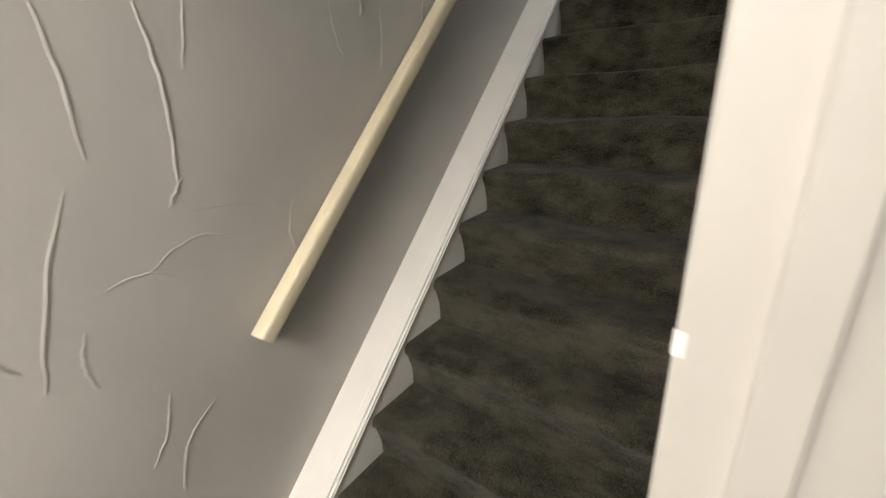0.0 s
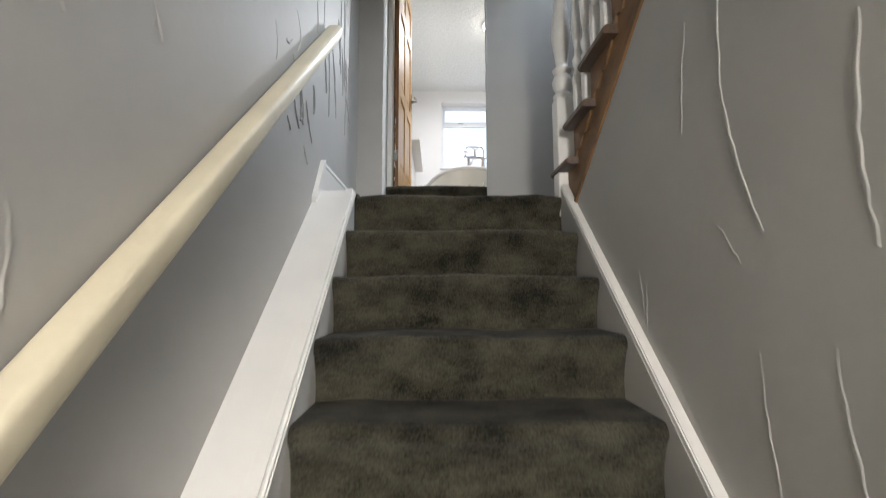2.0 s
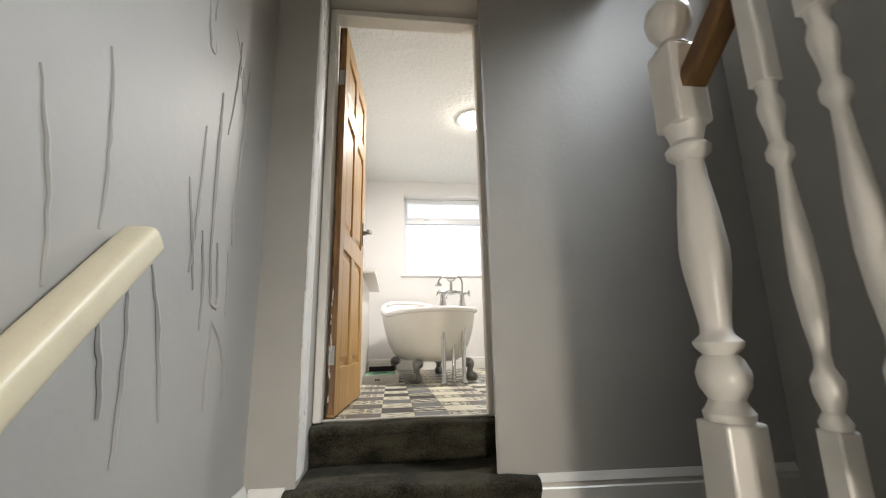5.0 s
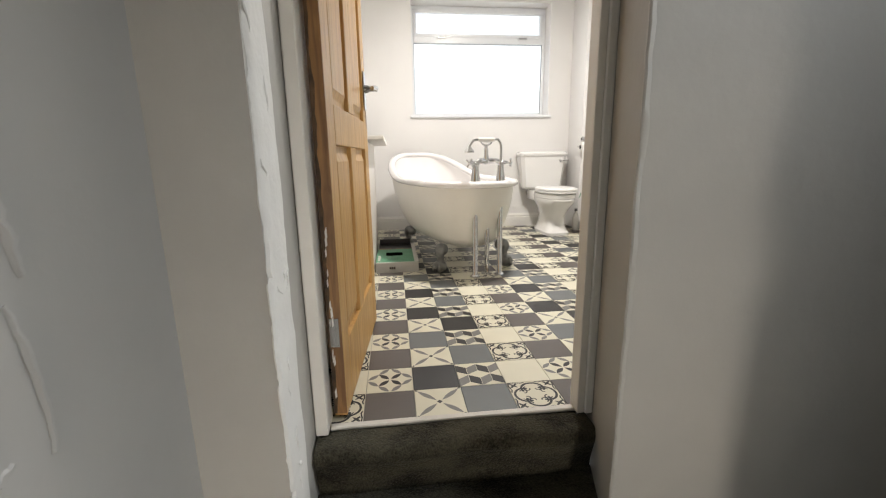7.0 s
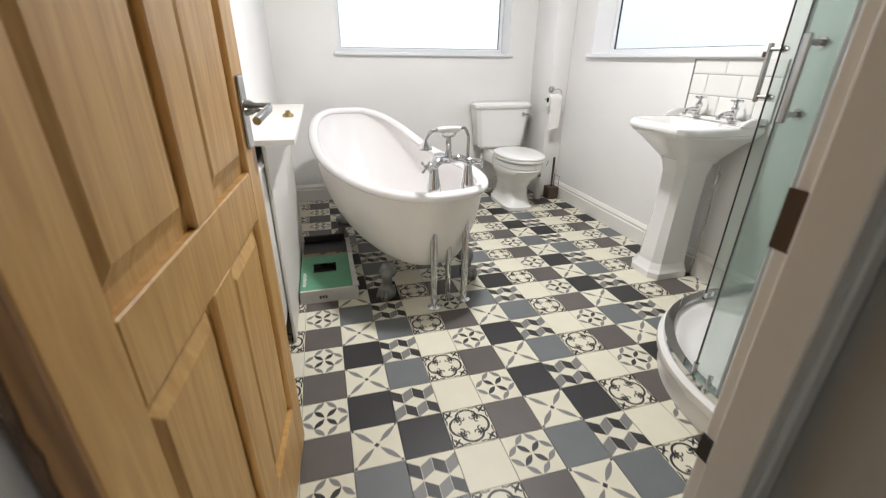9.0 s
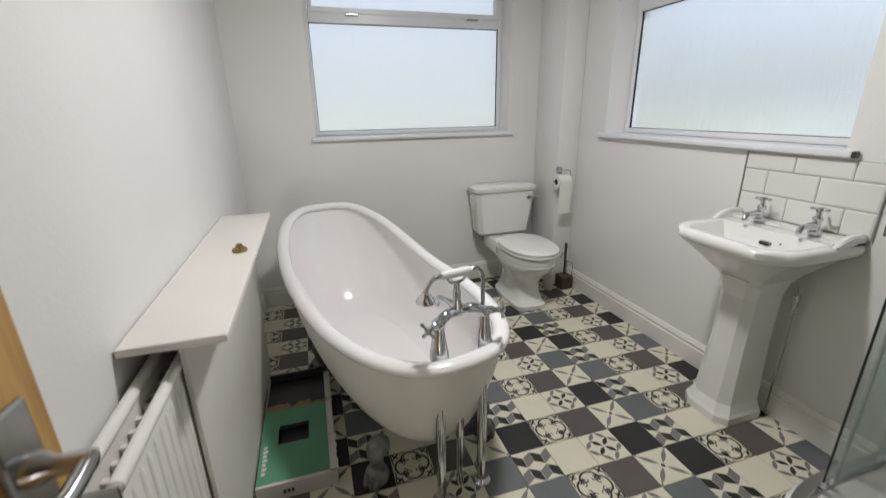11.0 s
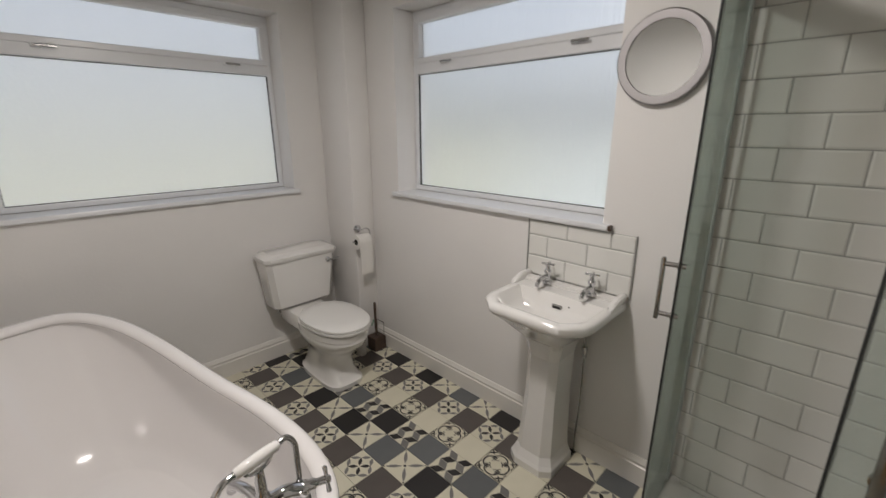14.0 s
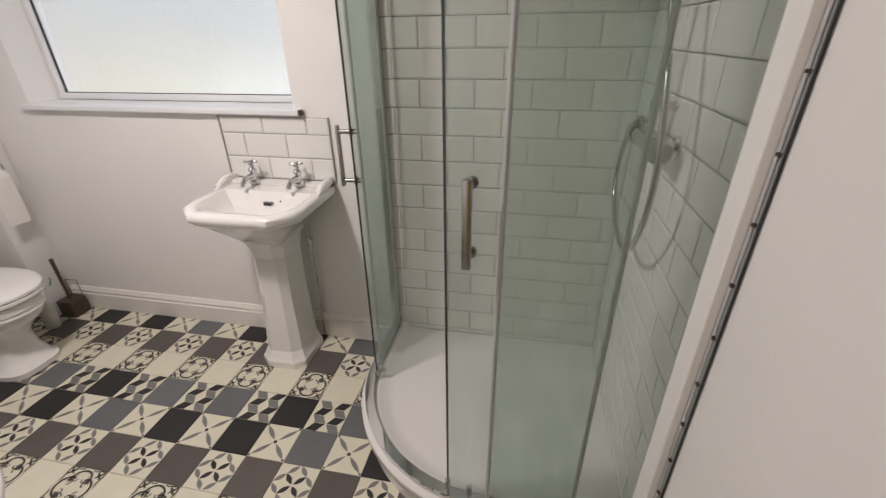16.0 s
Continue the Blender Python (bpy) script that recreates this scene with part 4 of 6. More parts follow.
# ================= bathroom: windows and fixed parts =================
def window(name, label, to_world, w, z0, z1, tz0, tz1, glass_mat, sill_over, wall_depth):
    """A two-light window: fixed lower pane, top-hung fanlight. Local u across, d depth out of the room."""
    o = thing(name, to_world(w / 2, 0, z0), label, "window", kind="structure")

    def bar(nm, u0, u1, d0, d1, a, c, parent, mat=M_UPVC, bev=0.006):
        p, q = Vector(to_world(u0, d0, a)), Vector(to_world(u1, d1, c))
        bm = box(B(), min(p.x, q.x), max(p.x, q.x), min(p.y, q.y), max(p.y, q.y), a, c, bev, 2)
        return part(nm, bm, mat, parent)
    f = 0.042
    d0, d1 = wall_depth, wall_depth + 0.06
    fr = bar("window_frame", 0, w, d0, d1, z0, z0 + 0.03, o)
    bar("frame_bar", 0, w, d0, d1, z1 - f, z1, fr)
    bar("frame_bar", 0, 0.03, d0, d1, z0 + 0.03, z1 - f, fr)
    bar("frame_bar", w - 0.03, w, d0, d1, z0 + 0.03, z1 - f, fr)
    bar("frame_bar", 0.03, w - 0.03, d0 - 0.004, d1, tz0, tz1, fr)
    # opening sash of the fanlight
    s = bar("fanlight_sash", 0.032, w - 0.032, d0 - 0.012, d1 - 0.02, tz1 - 0.012, tz1 + 0.022, o)
    bar("sash_bar", 0.032, w - 0.032, d0 - 0.012, d1 - 0.02, z1 - f - 0.028, z1 - f + 0.004, s)
    bar("sash_bar", 0.032, 0.062, d0 - 0.012, d1 - 0.02, tz1 + 0.022, z1 - f - 0.028, s)
    bar("sash_bar", w - 0.062, w - 0.032, d0 - 0.012, d1 - 0.02, tz1 + 0.022, z1 - f - 0.028, s)
    for nm, u0, u1, a, c in (("pane", 0.03, w - 0.03, z0 + 0.03, tz0), ("pane", 0.062, w - 0.062, tz1 + 0.02, z1 - f - 0.026)):
        g = bar(nm, u0, u1, d0 + 0.026, d0 + 0.032, a, c, o, glass_mat, 0)
        g.visible_shadow = False
    for u0, u1, a, c in ((0.028, w - 0.028, z0 + 0.027, z0 + 0.033), (0.028, w - 0.028, tz0 - 0.003, tz0 + 0.002), (0.027, 0.033, z0 + 0.03, tz0), (w - 0.033, w - 0.027, z0 + 0.03, tz0)):
        bar("gasket", u0, u1, d0 + 0.014, d0 + 0.026, a, c, o, M_GLASS_EDGE, 0)
    for u in (0.2 * w, 0.8 * w):
        h = bar("window_handle", u - 0.018, u + 0.018, d0 - 0.026, d0 - 0.004, tz1 - 0.028, tz1 - 0.010, o, M_UPVC, 0.004)
        bar("handle_arm", u - 0.01, u + 0.075, d0 - 0.034, d0 - 0.024, tz1 - 0.026, tz1 - 0.014, h, M_STEEL, 0.004)
    bar("window_sill", -sill_over, w + sill_over, -0.03, d0, z0 - 0.026, z0, o, M_UPVC, 0.006)
    return o


window("window_1", "white plastic window with frosted panes above the bath", lambda u, d, z: (W1[0] + u, RY + d, z), W1[1] - W1[0], 1.167, W1[3], 1.885, 1.955, M_FROST, 0.03, 0.155)
window("window_2", "white plastic window with rain-patterned panes above the basin", lambda u, d, z: (RX + d, W2[1] - u, z), W2[1] - W2[0], 1.167, W2[3], 1.875, 1.945, M_RAIN, 0.035, 0.15)
b = box(B(), RX - 0.034, RX - 0.006, 1.352, 1.366, 1.142, 1.166, 0.003, 1)
one("blind_bracket", b, M_BROWN, "small brown metal bracket at the end of the sill", "bracket")

skirting("baseboard_bath_right", "white moulded skirting under the basin", (RX, 0.985), (RX, 3.03), -0.002, 0.14, 0.02, (-1, 0))
skirting("baseboard_bath_back", "white moulded skirting below the window", (0.0, RY), (2.135, RY), -0.002, 0.14, 0.02, (0, -1))
skirting("baseboard_bath_left", "white moulded skirting behind the bath", (0.0, 2.48), (0.0, RY - 0.02), -0.002, 0.14, 0.02, (1, 0))

# ceiling lamp
b = lathe(B(), [(0.0, 0.0), (0.165, 0.0), (0.165, -0.022), (0.150, -0.026), (0.0, -0.026)], (BATH_LAMP[0], BATH_LAMP[1], CEIL), 36)
bl = thing("ceiling_lamp", (BATH_LAMP[0], BATH_LAMP[1], CEIL), "round flush ceiling lamp with a lit opal dome", "lamp")
part("base_plate", b, M_PLASTIC, bl, smooth=True)
b = lathe(B(), [(0.0, -0.085), (0.05, -0.083), (0.10, -0.070), (0.135, -0.048), (0.150, -0.026), (0.148, -0.024), (0.0, -0.024)], (BATH_LAMP[0], BATH_LAMP[1], CEIL), 36)
dome = part("dome", b, M_LAMP, bl, "glowing opal glass dome", smooth=True)
dome.visible_shadow = False

# ================= bath =================
bath = thing("bath", (0.68, 2.2, 0.0), "white slipper bath with a rolled rim on grey claw feet", "bath")
A0, A1 = Vector((0.835, 1.405)), Vector((0.478, 3.01))
LEN = (A1 - A0).length
AX = (A1 - A0).normalized()
SD = Vector((AX.y, -AX.x))
SEG = 72


def plan(th, k=1.0, kw=None):
    """Outline of the tub: a long rounded form, a little wider towards the high end."""
    c, s = math.cos(th), math.sin(th)
    e = 0.78
    u = LEN / 2 * (abs(c) ** e) * (1 if c > 0 else -1) * k
    wide = 0.352
    v = wide * (abs(s) ** e) * (1 if s > 0 else -1) * (kw or k)
    return u, v


def rim_z(u):
    t = min(1, max(0, (u / LEN + 0.04) / 0.53))
    return 0.585 + 0.19 * t ** 2.3 * (2.1 - 1.1 * t)


def tub(u, v, z):
    p = A0 + AX * (u + LEN / 2) + SD * v
    return (p.x, p.y, z)


def shell(shrink, bottom, lean_hi, lean_lo, levels):
    rings = []
    for s in levels:
        ring = []
        for i in range(SEG):
            th = 2 * math.pi * i / SEG
            u, v = plan(th, 1.0)
            zr = rim_z(u) - 0.012
            z = zr + (bottom - zr) * s
            f = s ** 1.5
            far = 1 - lean_hi * f if u > 0 else 1 - lean_lo * f
            side = 1 - 0.36 * s ** 2.2
            du = u * far * (1 - shrink / LEN * 2)
            dv = v * side * (1 - shrink / 0.372)
            if s > 0.85:
                q = (s - 0.85) / 0.15
                du, dv = du * (1 - 0.10 * q * q), dv * (1 - 0.14 * q * q)
            ring.append(tub(du, dv, z))
        rings.append(ring)
    return rings


LV = [0, 0.05, 0.12, 0.22, 0.34, 0.46, 0.58, 0.7, 0.8, 0.87, 0.92, 0.96, 0.985, 1.0]
def cup(rings):
    bm = B()
    vr = [[bm.verts.new(p) for p in r] for r in rings]
    for a, c in zip(vr, vr[1:]):
        for i in range(SEG):
            j = (i + 1) % SEG
            bm.faces.new((a[i], a[j], c[j], c[i]))
    bm.faces.new(vr[-1])
    return bm


part("tub_shell", cup(shell(0.004, 0.165, 0.40, 0.16, LV)), M_ENAMEL_OUT, bath, "cream painted outer shell", smooth=True)
part("tub_inside", cup(shell(0.020, 0.185, 0.42, 0.18, LV)), M_ENAMEL, bath, "glossy white enamel inside", smooth=True)
bm = B()
rings = []
for i in range(SEG + 1):
    th = 2 * math.pi * i / SEG
    u, v = plan(th, 1.0)
    u2, v2 = plan(th + 0.01, 1.0)
    c = Vector(tub(u, v, rim_z(u)))
    d = (Vector(tub(u2, v2, rim_z(u2))) - c).normalized()
    o = Vector((d.y, -d.x, 0)).normalized()
    up = o.cross(d) if o.cross(d).z > 0 else d.cross(o)
    ring = []
    for k in range(14):
        a = 2 * math.pi * k / 14
        ring.append(c + o * (0.031 * math.cos(a) + 0.006) + up * (0.022 * math.sin(a) - 0.004))
    rings.append(ring)
loft(bm, rings, cap=False)
part("rolled_rim", bm, M_ENAMEL, bath, smooth=True)
for u, v, tw in ((-0.55, 0.21, 1), (-0.55, -0.21, -1), (0.24, 0.21, 1), (0.24, -0.21, -1)):
    c = Vector(tub(u, v, 0))
    o = Vector((SD.x * tw, SD.y * tw, 0))
    e = Vector((AX.x, AX.y, 0)) * (-1 if u < 0 else 1)
    dirn = (o * 0.8 + e * 0.6).normalized()
    bm = tube(B(), smooth_line([c - dirn * 0.030 + Vector((0, 0, 0.140)), c + dirn * 0.016 + Vector((0, 0, 0.150)), c + dirn * 0.034 + Vector((0, 0, 0.135)), c + dirn * 0.030 + Vector((0, 0, 0.095)), c + dirn * 0.034 + Vector((0, 0, 0.06))], 4), [0.020, 0.030, 0.038, 0.042, 0.043, 0.042, 0.040, 0.037, 0.034, 0.031, 0.028, 0.026, 0.025, 0.025, 0.026, 0.028, 0.03], 12)
    lathe(bm, [(0.0, 0.0), (0.026, 0.002), (0.042, 0.018), (0.047, 0.040), (0.041, 0.062), (0.024, 0.078), (0.0, 0.082)], c + dirn * 0.036, 16)
    for k in (-1, 0, 1):
        q = c + dirn * 0.066 + Vector((-dirn.y, dirn.x, 0)) * 0.022 * k
        tube(bm, [q + Vector((0, 0, 0.062)), q + dirn * 0.014 + Vector((0, 0, 0.03)), q + dirn * 0.010 + Vector((0, 0, 0.006))], [0.010, 0.012, 0.008], 8)
    part("claw_foot", bm, M_FEET, bath, smooth=True)

# mixer on the rim, with its standpipes
mixer = thing("bath_mixer", (0.84, 1.44, 0.0), "chrome bath shower mixer on standpipes with a white telephone handset", "tap")
PA, PB = Vector((0.757, 1.452, 0)), Vector((0.922, 1.488, 0))
CR = (PB - PA).normalized()
FW = Vector((-CR.y, CR.x, 0))
for p in (PA, PB):
    foot = p - FW * 0.03 + Vector((0, 0.0, 0))
    bm = lathe(B(), [(0.0, 0.0), (0.034, 0.0), (0.034, 0.004), (0.020, 0.012), (0.0165, 0.02), (0.0165, 0.54), (0.021, 0.545), (0.021, 0.575), (0.0, 0.576)], p - FW * 0.0, 20)
    part("standpipe", bm, M_CHROME, mixer, smooth=True)
    bm = lathe(B(), [(0.0, 0.585), (0.031, 0.585), (0.032, 0.598), (0.028, 0.622), (0.0215, 0.66), (0.018, 0.695), (0.0215, 0.70), (0.0215, 0.716), (0.0, 0.720)], p, 20)
    part("pillar", bm, M_CHROME, mixer, smooth=True)
mid = (PA + PB) / 2 + Vector((0, 0, 0.715)) + FW * 0.03
bm = B()
tube(bm, smooth_line([PA + Vector((0, 0, 0.705)), PA.lerp(mid, 0.45) + Vector((0, 0, 0.40)), mid, PB.lerp(mid, 0.45) + Vector((0, 0, 0.40)), PB + Vector((0, 0, 0.705))], 4), 0.018, 12)
part("bridge", bm, M_CHROME, mixer, smooth=True)
for p, s in ((PA, -1), (PB, 1)):
    a = p + Vector((0, 0, 0.71))
    ax = (CR * s * 0.85 - FW * 0.5).normalized()
    bm = tube(B(), [a, a + ax * 0.03, a + ax * 0.035, a + ax * 0.055], [0.014, 0.014, 0.010, 0.010], 12)
    h = part("valve", bm, M_CHROME, mixer, smooth=True)
    o1, e = ax.orthogonal().normalized(), a + ax * 0.06
    o2 = ax.cross(o1)
    bm = B()
    for q in (o1, o2):
        tube(bm, [e - q * 0.031, e - q * 0.028, e - q * 0.012, e + q * 0.012, e + q * 0.028, e + q * 0.031], [0.0045, 0.0068, 0.005, 0.005, 0.0068, 0.0045], 10)
    lathe(bm, [(0, -0.008), (0.010, -0.007), (0.011, 0.004), (0.0, 0.008)], e, 12)
    part("cross_handle", bm, M_CHROME, h, smooth=True)
top = mid + Vector((0, 0, 0.10))
bm = tube(B(), [mid + Vector((0, 0, -0.01)), mid + Vector((0, 0, 0.03)), mid + Vector((0, 0, 0.045)), mid + Vector((0, 0, 0.06)), top], [0.018, 0.017, 0.012, 0.014, 0.010], 14)
part("riser", bm, M_CHROME, mixer, smooth=True)
bm = tube(B(), smooth_line([mid, mid + FW * 0.06 + Vector((0, 0, 0.012)), mid + FW * 0.12 + Vector((0, 0, -0.004)), mid + FW * 0.135 + Vector((0, 0, -0.03))], 5), 0.0125, 12)
part("spout", bm, M_CHROME, mixer, smooth=True)
bm = B()
for s in (-1, 1):
    tube(bm, smooth_line([top, top + CR * s * 0.025 + Vector((0, 0, 0.006)), top + CR * s * 0.04 + Vector((0, 0, 0.03))], 5), 0.005, 8)
part("cradle", bm, M_CHROME, mixer, smooth=True)
HC = top + Vector((0, 0, 0.032))
bm = tube(B(), [HC - CR * 0.055, HC - CR * 0.05, HC - CR * 0.02, HC + CR * 0.02, HC + CR * 0.05, HC + CR * 0.055], [0.009, 0.0125, 0.0145, 0.0145, 0.0125, 0.009], 14)
hs = part("handset_grip", bm, M_CERAMIC, mixer, "white ceramic telephone grip", smooth=True)
bm = tube(B(), smooth_line([HC - CR * 0.052, HC - CR * 0.085 + Vector((0, 0, -0.004)), HC - CR * 0.108 + Vector((0, 0, -0.032)), HC - CR * 0.110 + Vector((0, 0, -0.045))], 5), 0.008, 12)
q = HC - CR * 0.111 + Vector((0, 0, -0.075))
lathe(bm, [(0.0, 0.0), (0.029, 0.0), (0.031, 0.005), (0.026, 0.016), (0.013, 0.028), (0.009, 0.036), (0.0, 0.037)], q, 20)
part("handset_head", bm, M_CHROME, hs, "chrome handset head", smooth=True)
bm = tube(B(), smooth_line([HC + CR * 0.05, HC + CR * 0.078 + Vector((0, 0, 0.002)), HC + CR * 0.098 + Vector((0, 0, -0.03)), HC + CR * 0.100 + Vector((0, 0, -0.08)), HC + CR * 0.088 + Vector((0, 0, -0.135)) - FW * 0.01, mid + CR * 0.04 + Vector((0, 0, 0.0))], 8), 0.0072, 10)
part("hose", bm, M_STEEL, mixer, "ribbed metal shower hose", smooth=True)
bm = tube(B(), smooth_line([(0.845, 1.53, 0.40), (0.842, 1.50, 0.39), (0.842, 1.498, 0.33), (0.842, 1.50, 0.10), (0.842, 1.50, 0.0)], 4), 0.015, 12)
one("waste_pipe", bm, M_CHROME, "chrome overflow and waste pipe behind the bath end", "pipe", smooth=True)

# ================= toilet =================
wc = thing("toilet", (1.80, 2.95, 0), "white ceramic close-coupled toilet with its lid down", "toilet")
TX = 1.805


def oval(cx, cy, z, a, f, k, n=28, sq=0.85):
    """Ring of a bowl: half width a, front reach f, back reach k."""
    ring = []
    for i in range(n):
        t = 2 * math.pi * i / n
        c, s = math.cos(t), math.sin(t)
        x = a * abs(c) ** sq * (1 if c > 0 else -1)
        y = (k if s > 0 else f) * abs(s) ** sq * (1 if s > 0 else -1)
        ring.append((cx + x, cy + y, z))
    return ring


def soft_box(x0, x1, y0, y1, z, cut):
    return [(x0 + cut, y0, z), (x1 - cut, y0, z), (x1, y0 + cut, z), (x1, y1 - cut, z), (x1 - cut, y1, z), (x0 + cut, y1, z), (x0, y1 - cut, z), (x0, y0 + cut, z)]


def bm_bowl():
    bm = B()
    cy = 2.86
    loft(bm, [oval(TX, cy, 0.0, 0.122, 0.185, 0.30, sq=0.55), oval(TX, cy, 0.028, 0.124, 0.187, 0.30, sq=0.55), oval(TX, cy, 0.040, 0.112, 0.165, 0.29, sq=0.6), oval(TX, cy, 0.10, 0.096, 0.13, 0.27, sq=0.7),
              oval(TX, cy, 0.18, 0.098, 0.135, 0.26), oval(TX, cy, 0.25, 0.125, 0.20, 0.26), oval(TX, cy, 0.30, 0.158, 0.262, 0.25), oval(TX, cy, 0.34, 0.170, 0.285, 0.25), oval(TX, cy, 0.355, 0.166, 0.28, 0.25), oval(TX, cy, 0.36, 0.172, 0.288, 0.25), oval(TX, cy, 0.395, 0.174, 0.290, 0.25), oval(TX, cy, 0.402, 0.165, 0.28, 0.24)])
    box(bm, TX - 0.13, TX + 0.13, 3.03, 3.30, 0.30, 0.405, 0.02, 2)
    return bm


part("bowl", bm_bowl(), M_CERAMIC, wc, smooth=True)
bm = loft(B(), [oval(TX, 2.845, 0.405, 0.172, 0.285, 0.20), oval(TX, 2.845, 0.412, 0.180, 0.293, 0.205), oval(TX, 2.845, 0.424, 0.180, 0.293, 0.205), oval(TX, 2.845, 0.428, 0.172, 0.285, 0.20)])
part("seat", bm, M_PLASTIC, wc, smooth=True)
bm = loft(B(), [oval(TX, 2.845, 0.4285, 0.174, 0.287, 0.20), oval(TX, 2.845, 0.434, 0.181, 0.294, 0.205), oval(TX, 2.845, 0.444, 0.180, 0.293, 0.205), oval(TX, 2.845, 0.452, 0.165, 0.275, 0.195), oval(TX, 2.845, 0.455, 0.10, 0.20, 0.13)])
part("lid", bm, M_PLASTIC, wc, smooth=True)
bm = box(B(), TX - 0.085, TX + 0.085, 3.01, 3.08, 0.4045, 0.432, 0.008, 2)
part("hinge_block", bm, M_PLASTIC, wc, smooth=True)
bm = loft(B(), [soft_box(TX - 0.185, TX + 0.185, 3.195, 3.352, 0.408, 0.03), soft_box(TX - 0.205, TX + 0.205, 3.172, 3.352, 0.43, 0.03), soft_box(TX - 0.236, TX + 0.236, 3.152, 3.352, 0.70, 0.03), soft_box(TX - 0.240, TX + 0.240, 3.150, 3.352, 0.742, 0.03)])
part("cistern", bm, M_CERAMIC, wc, smooth=True)
bm = loft(B(), [soft_box(TX - 0.246, TX + 0.246, 3.143, 3.352, 0.7425, 0.03), soft_box(TX - 0.252, TX + 0.252, 3.137, 3.352, 0.752, 0.03), soft_box(TX - 0.252, TX + 0.252, 3.137, 3.352, 0.775, 0.03), soft_box(TX - 0.235, TX + 0.235, 3.154, 3.346, 0.79, 0.03), soft_box(TX - 0.20, TX + 0.20, 3.19, 3.34, 0.794, 0.03)])
part("cistern_lid", bm, M_CERAMIC, wc, smooth=True)
bm = lathe(B(), [(0, 0), (0.017, 0.0), (0.017, -0.008), (0.010, -0.014), (0.0, -0.015)], (TX + 0.172, 3.150, 0.70), 14, "y")
tube(bm, [(TX + 0.172, 3.134, 0.70), (TX + 0.20, 3.128, 0.698), (TX + 0.245, 3.124, 0.70)], [0.006, 0.007, 0.010], 10)
part("flush_lever", bm, M_CHROME, wc, "chrome flush lever with a white tip", smooth=True)
bm = tube(B(), smooth_line([(TX - 0.12, 3.30, 0.41), (TX - 0.13, 3.30, 0.36), (TX - 0.10, 3.30, 0.345), (TX - 0.06, 3.30, 0.345), (TX - 0.02, 3.30, 0.36)], 4), 0.008, 8)
part("inlet_pipe", bm, M_STEEL, wc, smooth=True)
bm = tube(B(), smooth_line([(TX + 0.178, 2.66, 0.405), (TX + 0.183, 2.665, 0.39), (TX + 0.178, 2.68, 0.36)], 3), 0.0035, 6)
part("rim_block_hook", bm, M_GREEN, wc, "small green plastic hook on the rim", smooth=True)

# toilet brush, bottle, roll
tb = thing("toilet_brush", (2.215, 2.955, 0), "toilet brush with a brown handle in a square dark holder", "brush")
part("holder", box(B(), 2.165, 2.262, 2.905, 3.005, 0.0, 0.105, 0.008, 2), M_BROWN, tb)
part("handle", tube(B(), [(2.212, 2.955, 0.09), (2.212, 2.957, 0.20), (2.214, 2.96, 0.355), (2.214, 2.96, 0.36)], [0.008, 0.0085, 0.010, 0.006], 10), M_BROWN, tb, smooth=True)
bm = B()
tube(bm, [(2.270, 2.94, 0.12), (2.272, 2.94, 0.19)], 0.002, 6)
tube(bm, [(2.272, 2.94, 0.19), (2.272, 3.02, 0.19)], 0.002, 6)
tube(bm, [(2.270, 3.02, 0.19), (2.270, 3.02, 0.0)], 0.002, 6)
tube(bm, [(2.270, 2.94, 0.12), (2.270, 2.94, 0.0)], 0.002, 6)
part("wire_stand", bm, M_BROWN, tb)
bt = thing("cleaner_bottle", (2.085, 2.96, 0), "small clear plastic bottle of cleaner on the floor", "bottle")
part("bottle_body", lathe(B(), [(0, 0), (0.03, 0.0), (0.033, 0.01), (0.033, 0.13), (0.022, 0.165), (0.012, 0.18), (0.012, 0.195), (0, 0.196)], (2.085, 2.96, 0), 16), M_CARD, bt, smooth=True)
part("cap", lathe(B(), [(0, 0.196), (0.015, 0.196), (0.015, 0.222), (0, 0.224)], (2.085, 2.96, 0), 12), M_FEET, bt, smooth=True)

rh = thing("toilet_roll_holder", (2.15, 3.03, 0.90), "chrome toilet roll holder on the boxed pipe", "holder")
RC = (2.150, 2.975, 0.825)
part("rose", lathe(B(), [(0, 0.0), (0.026, 0.0), (0.026, -0.008), (0.014, -0.014), (0.010, -0.03), (0, -0.03)], (2.150, 3.03, 0.903), 18, "y"), M_CHROME, rh, smooth=True)
part("arm", tube(B(), smooth_line([(2.150, 3.01, 0.903), (2.150, 2.975, 0.903), (2.185, 2.975, 0.908), (2.212, 2.975, 0.890), (2.212, 2.975, 0.842), (2.20, 2.975, 0.826), (2.09, 2.975, 0.826), (2.077, 2.975, 0.836)], 5), 0.0045, 8), M_CHROME, rh, smooth=True)
tr = thing("toilet_roll", RC, "part-used white toilet roll with a hanging sheet", "toilet roll")
bm = lathe(B(), [(0.020, -0.05), (0.047, -0.05), (0.048, -0.045), (0.048, 0.045), (0.047, 0.05), (0.020, 0.05)], RC, 28, "x")
part("roll", bm, M_PAPER, tr, smooth=True)
# core is a solid plug; the shade inside the hollow is its near-black colour
part("core", lathe(B(), [(0.0, -0.0505), (0.0205, -0.0505), (0.0205, 0.0505), (0.0, 0.0505)], RC, 20, "x"), M_HOLLOW_SHADE, tr, "solid plug in the core, the hollow's shade put in as near-black")
bm = B()
rings = []
for i in range(10):
    t = i / 9
    rings.append([(RC[0] + u, RC[1] - 0.0495 + 0.006 * t - 0.003 * math.sin(t * 3) + th, RC[2] - 0.225 * t) for u, th in ((-0.05, 0), (0.05, 0.002), (0.05, 0.0035), (-0.05, 0.0015))])
loft(bm, rings)
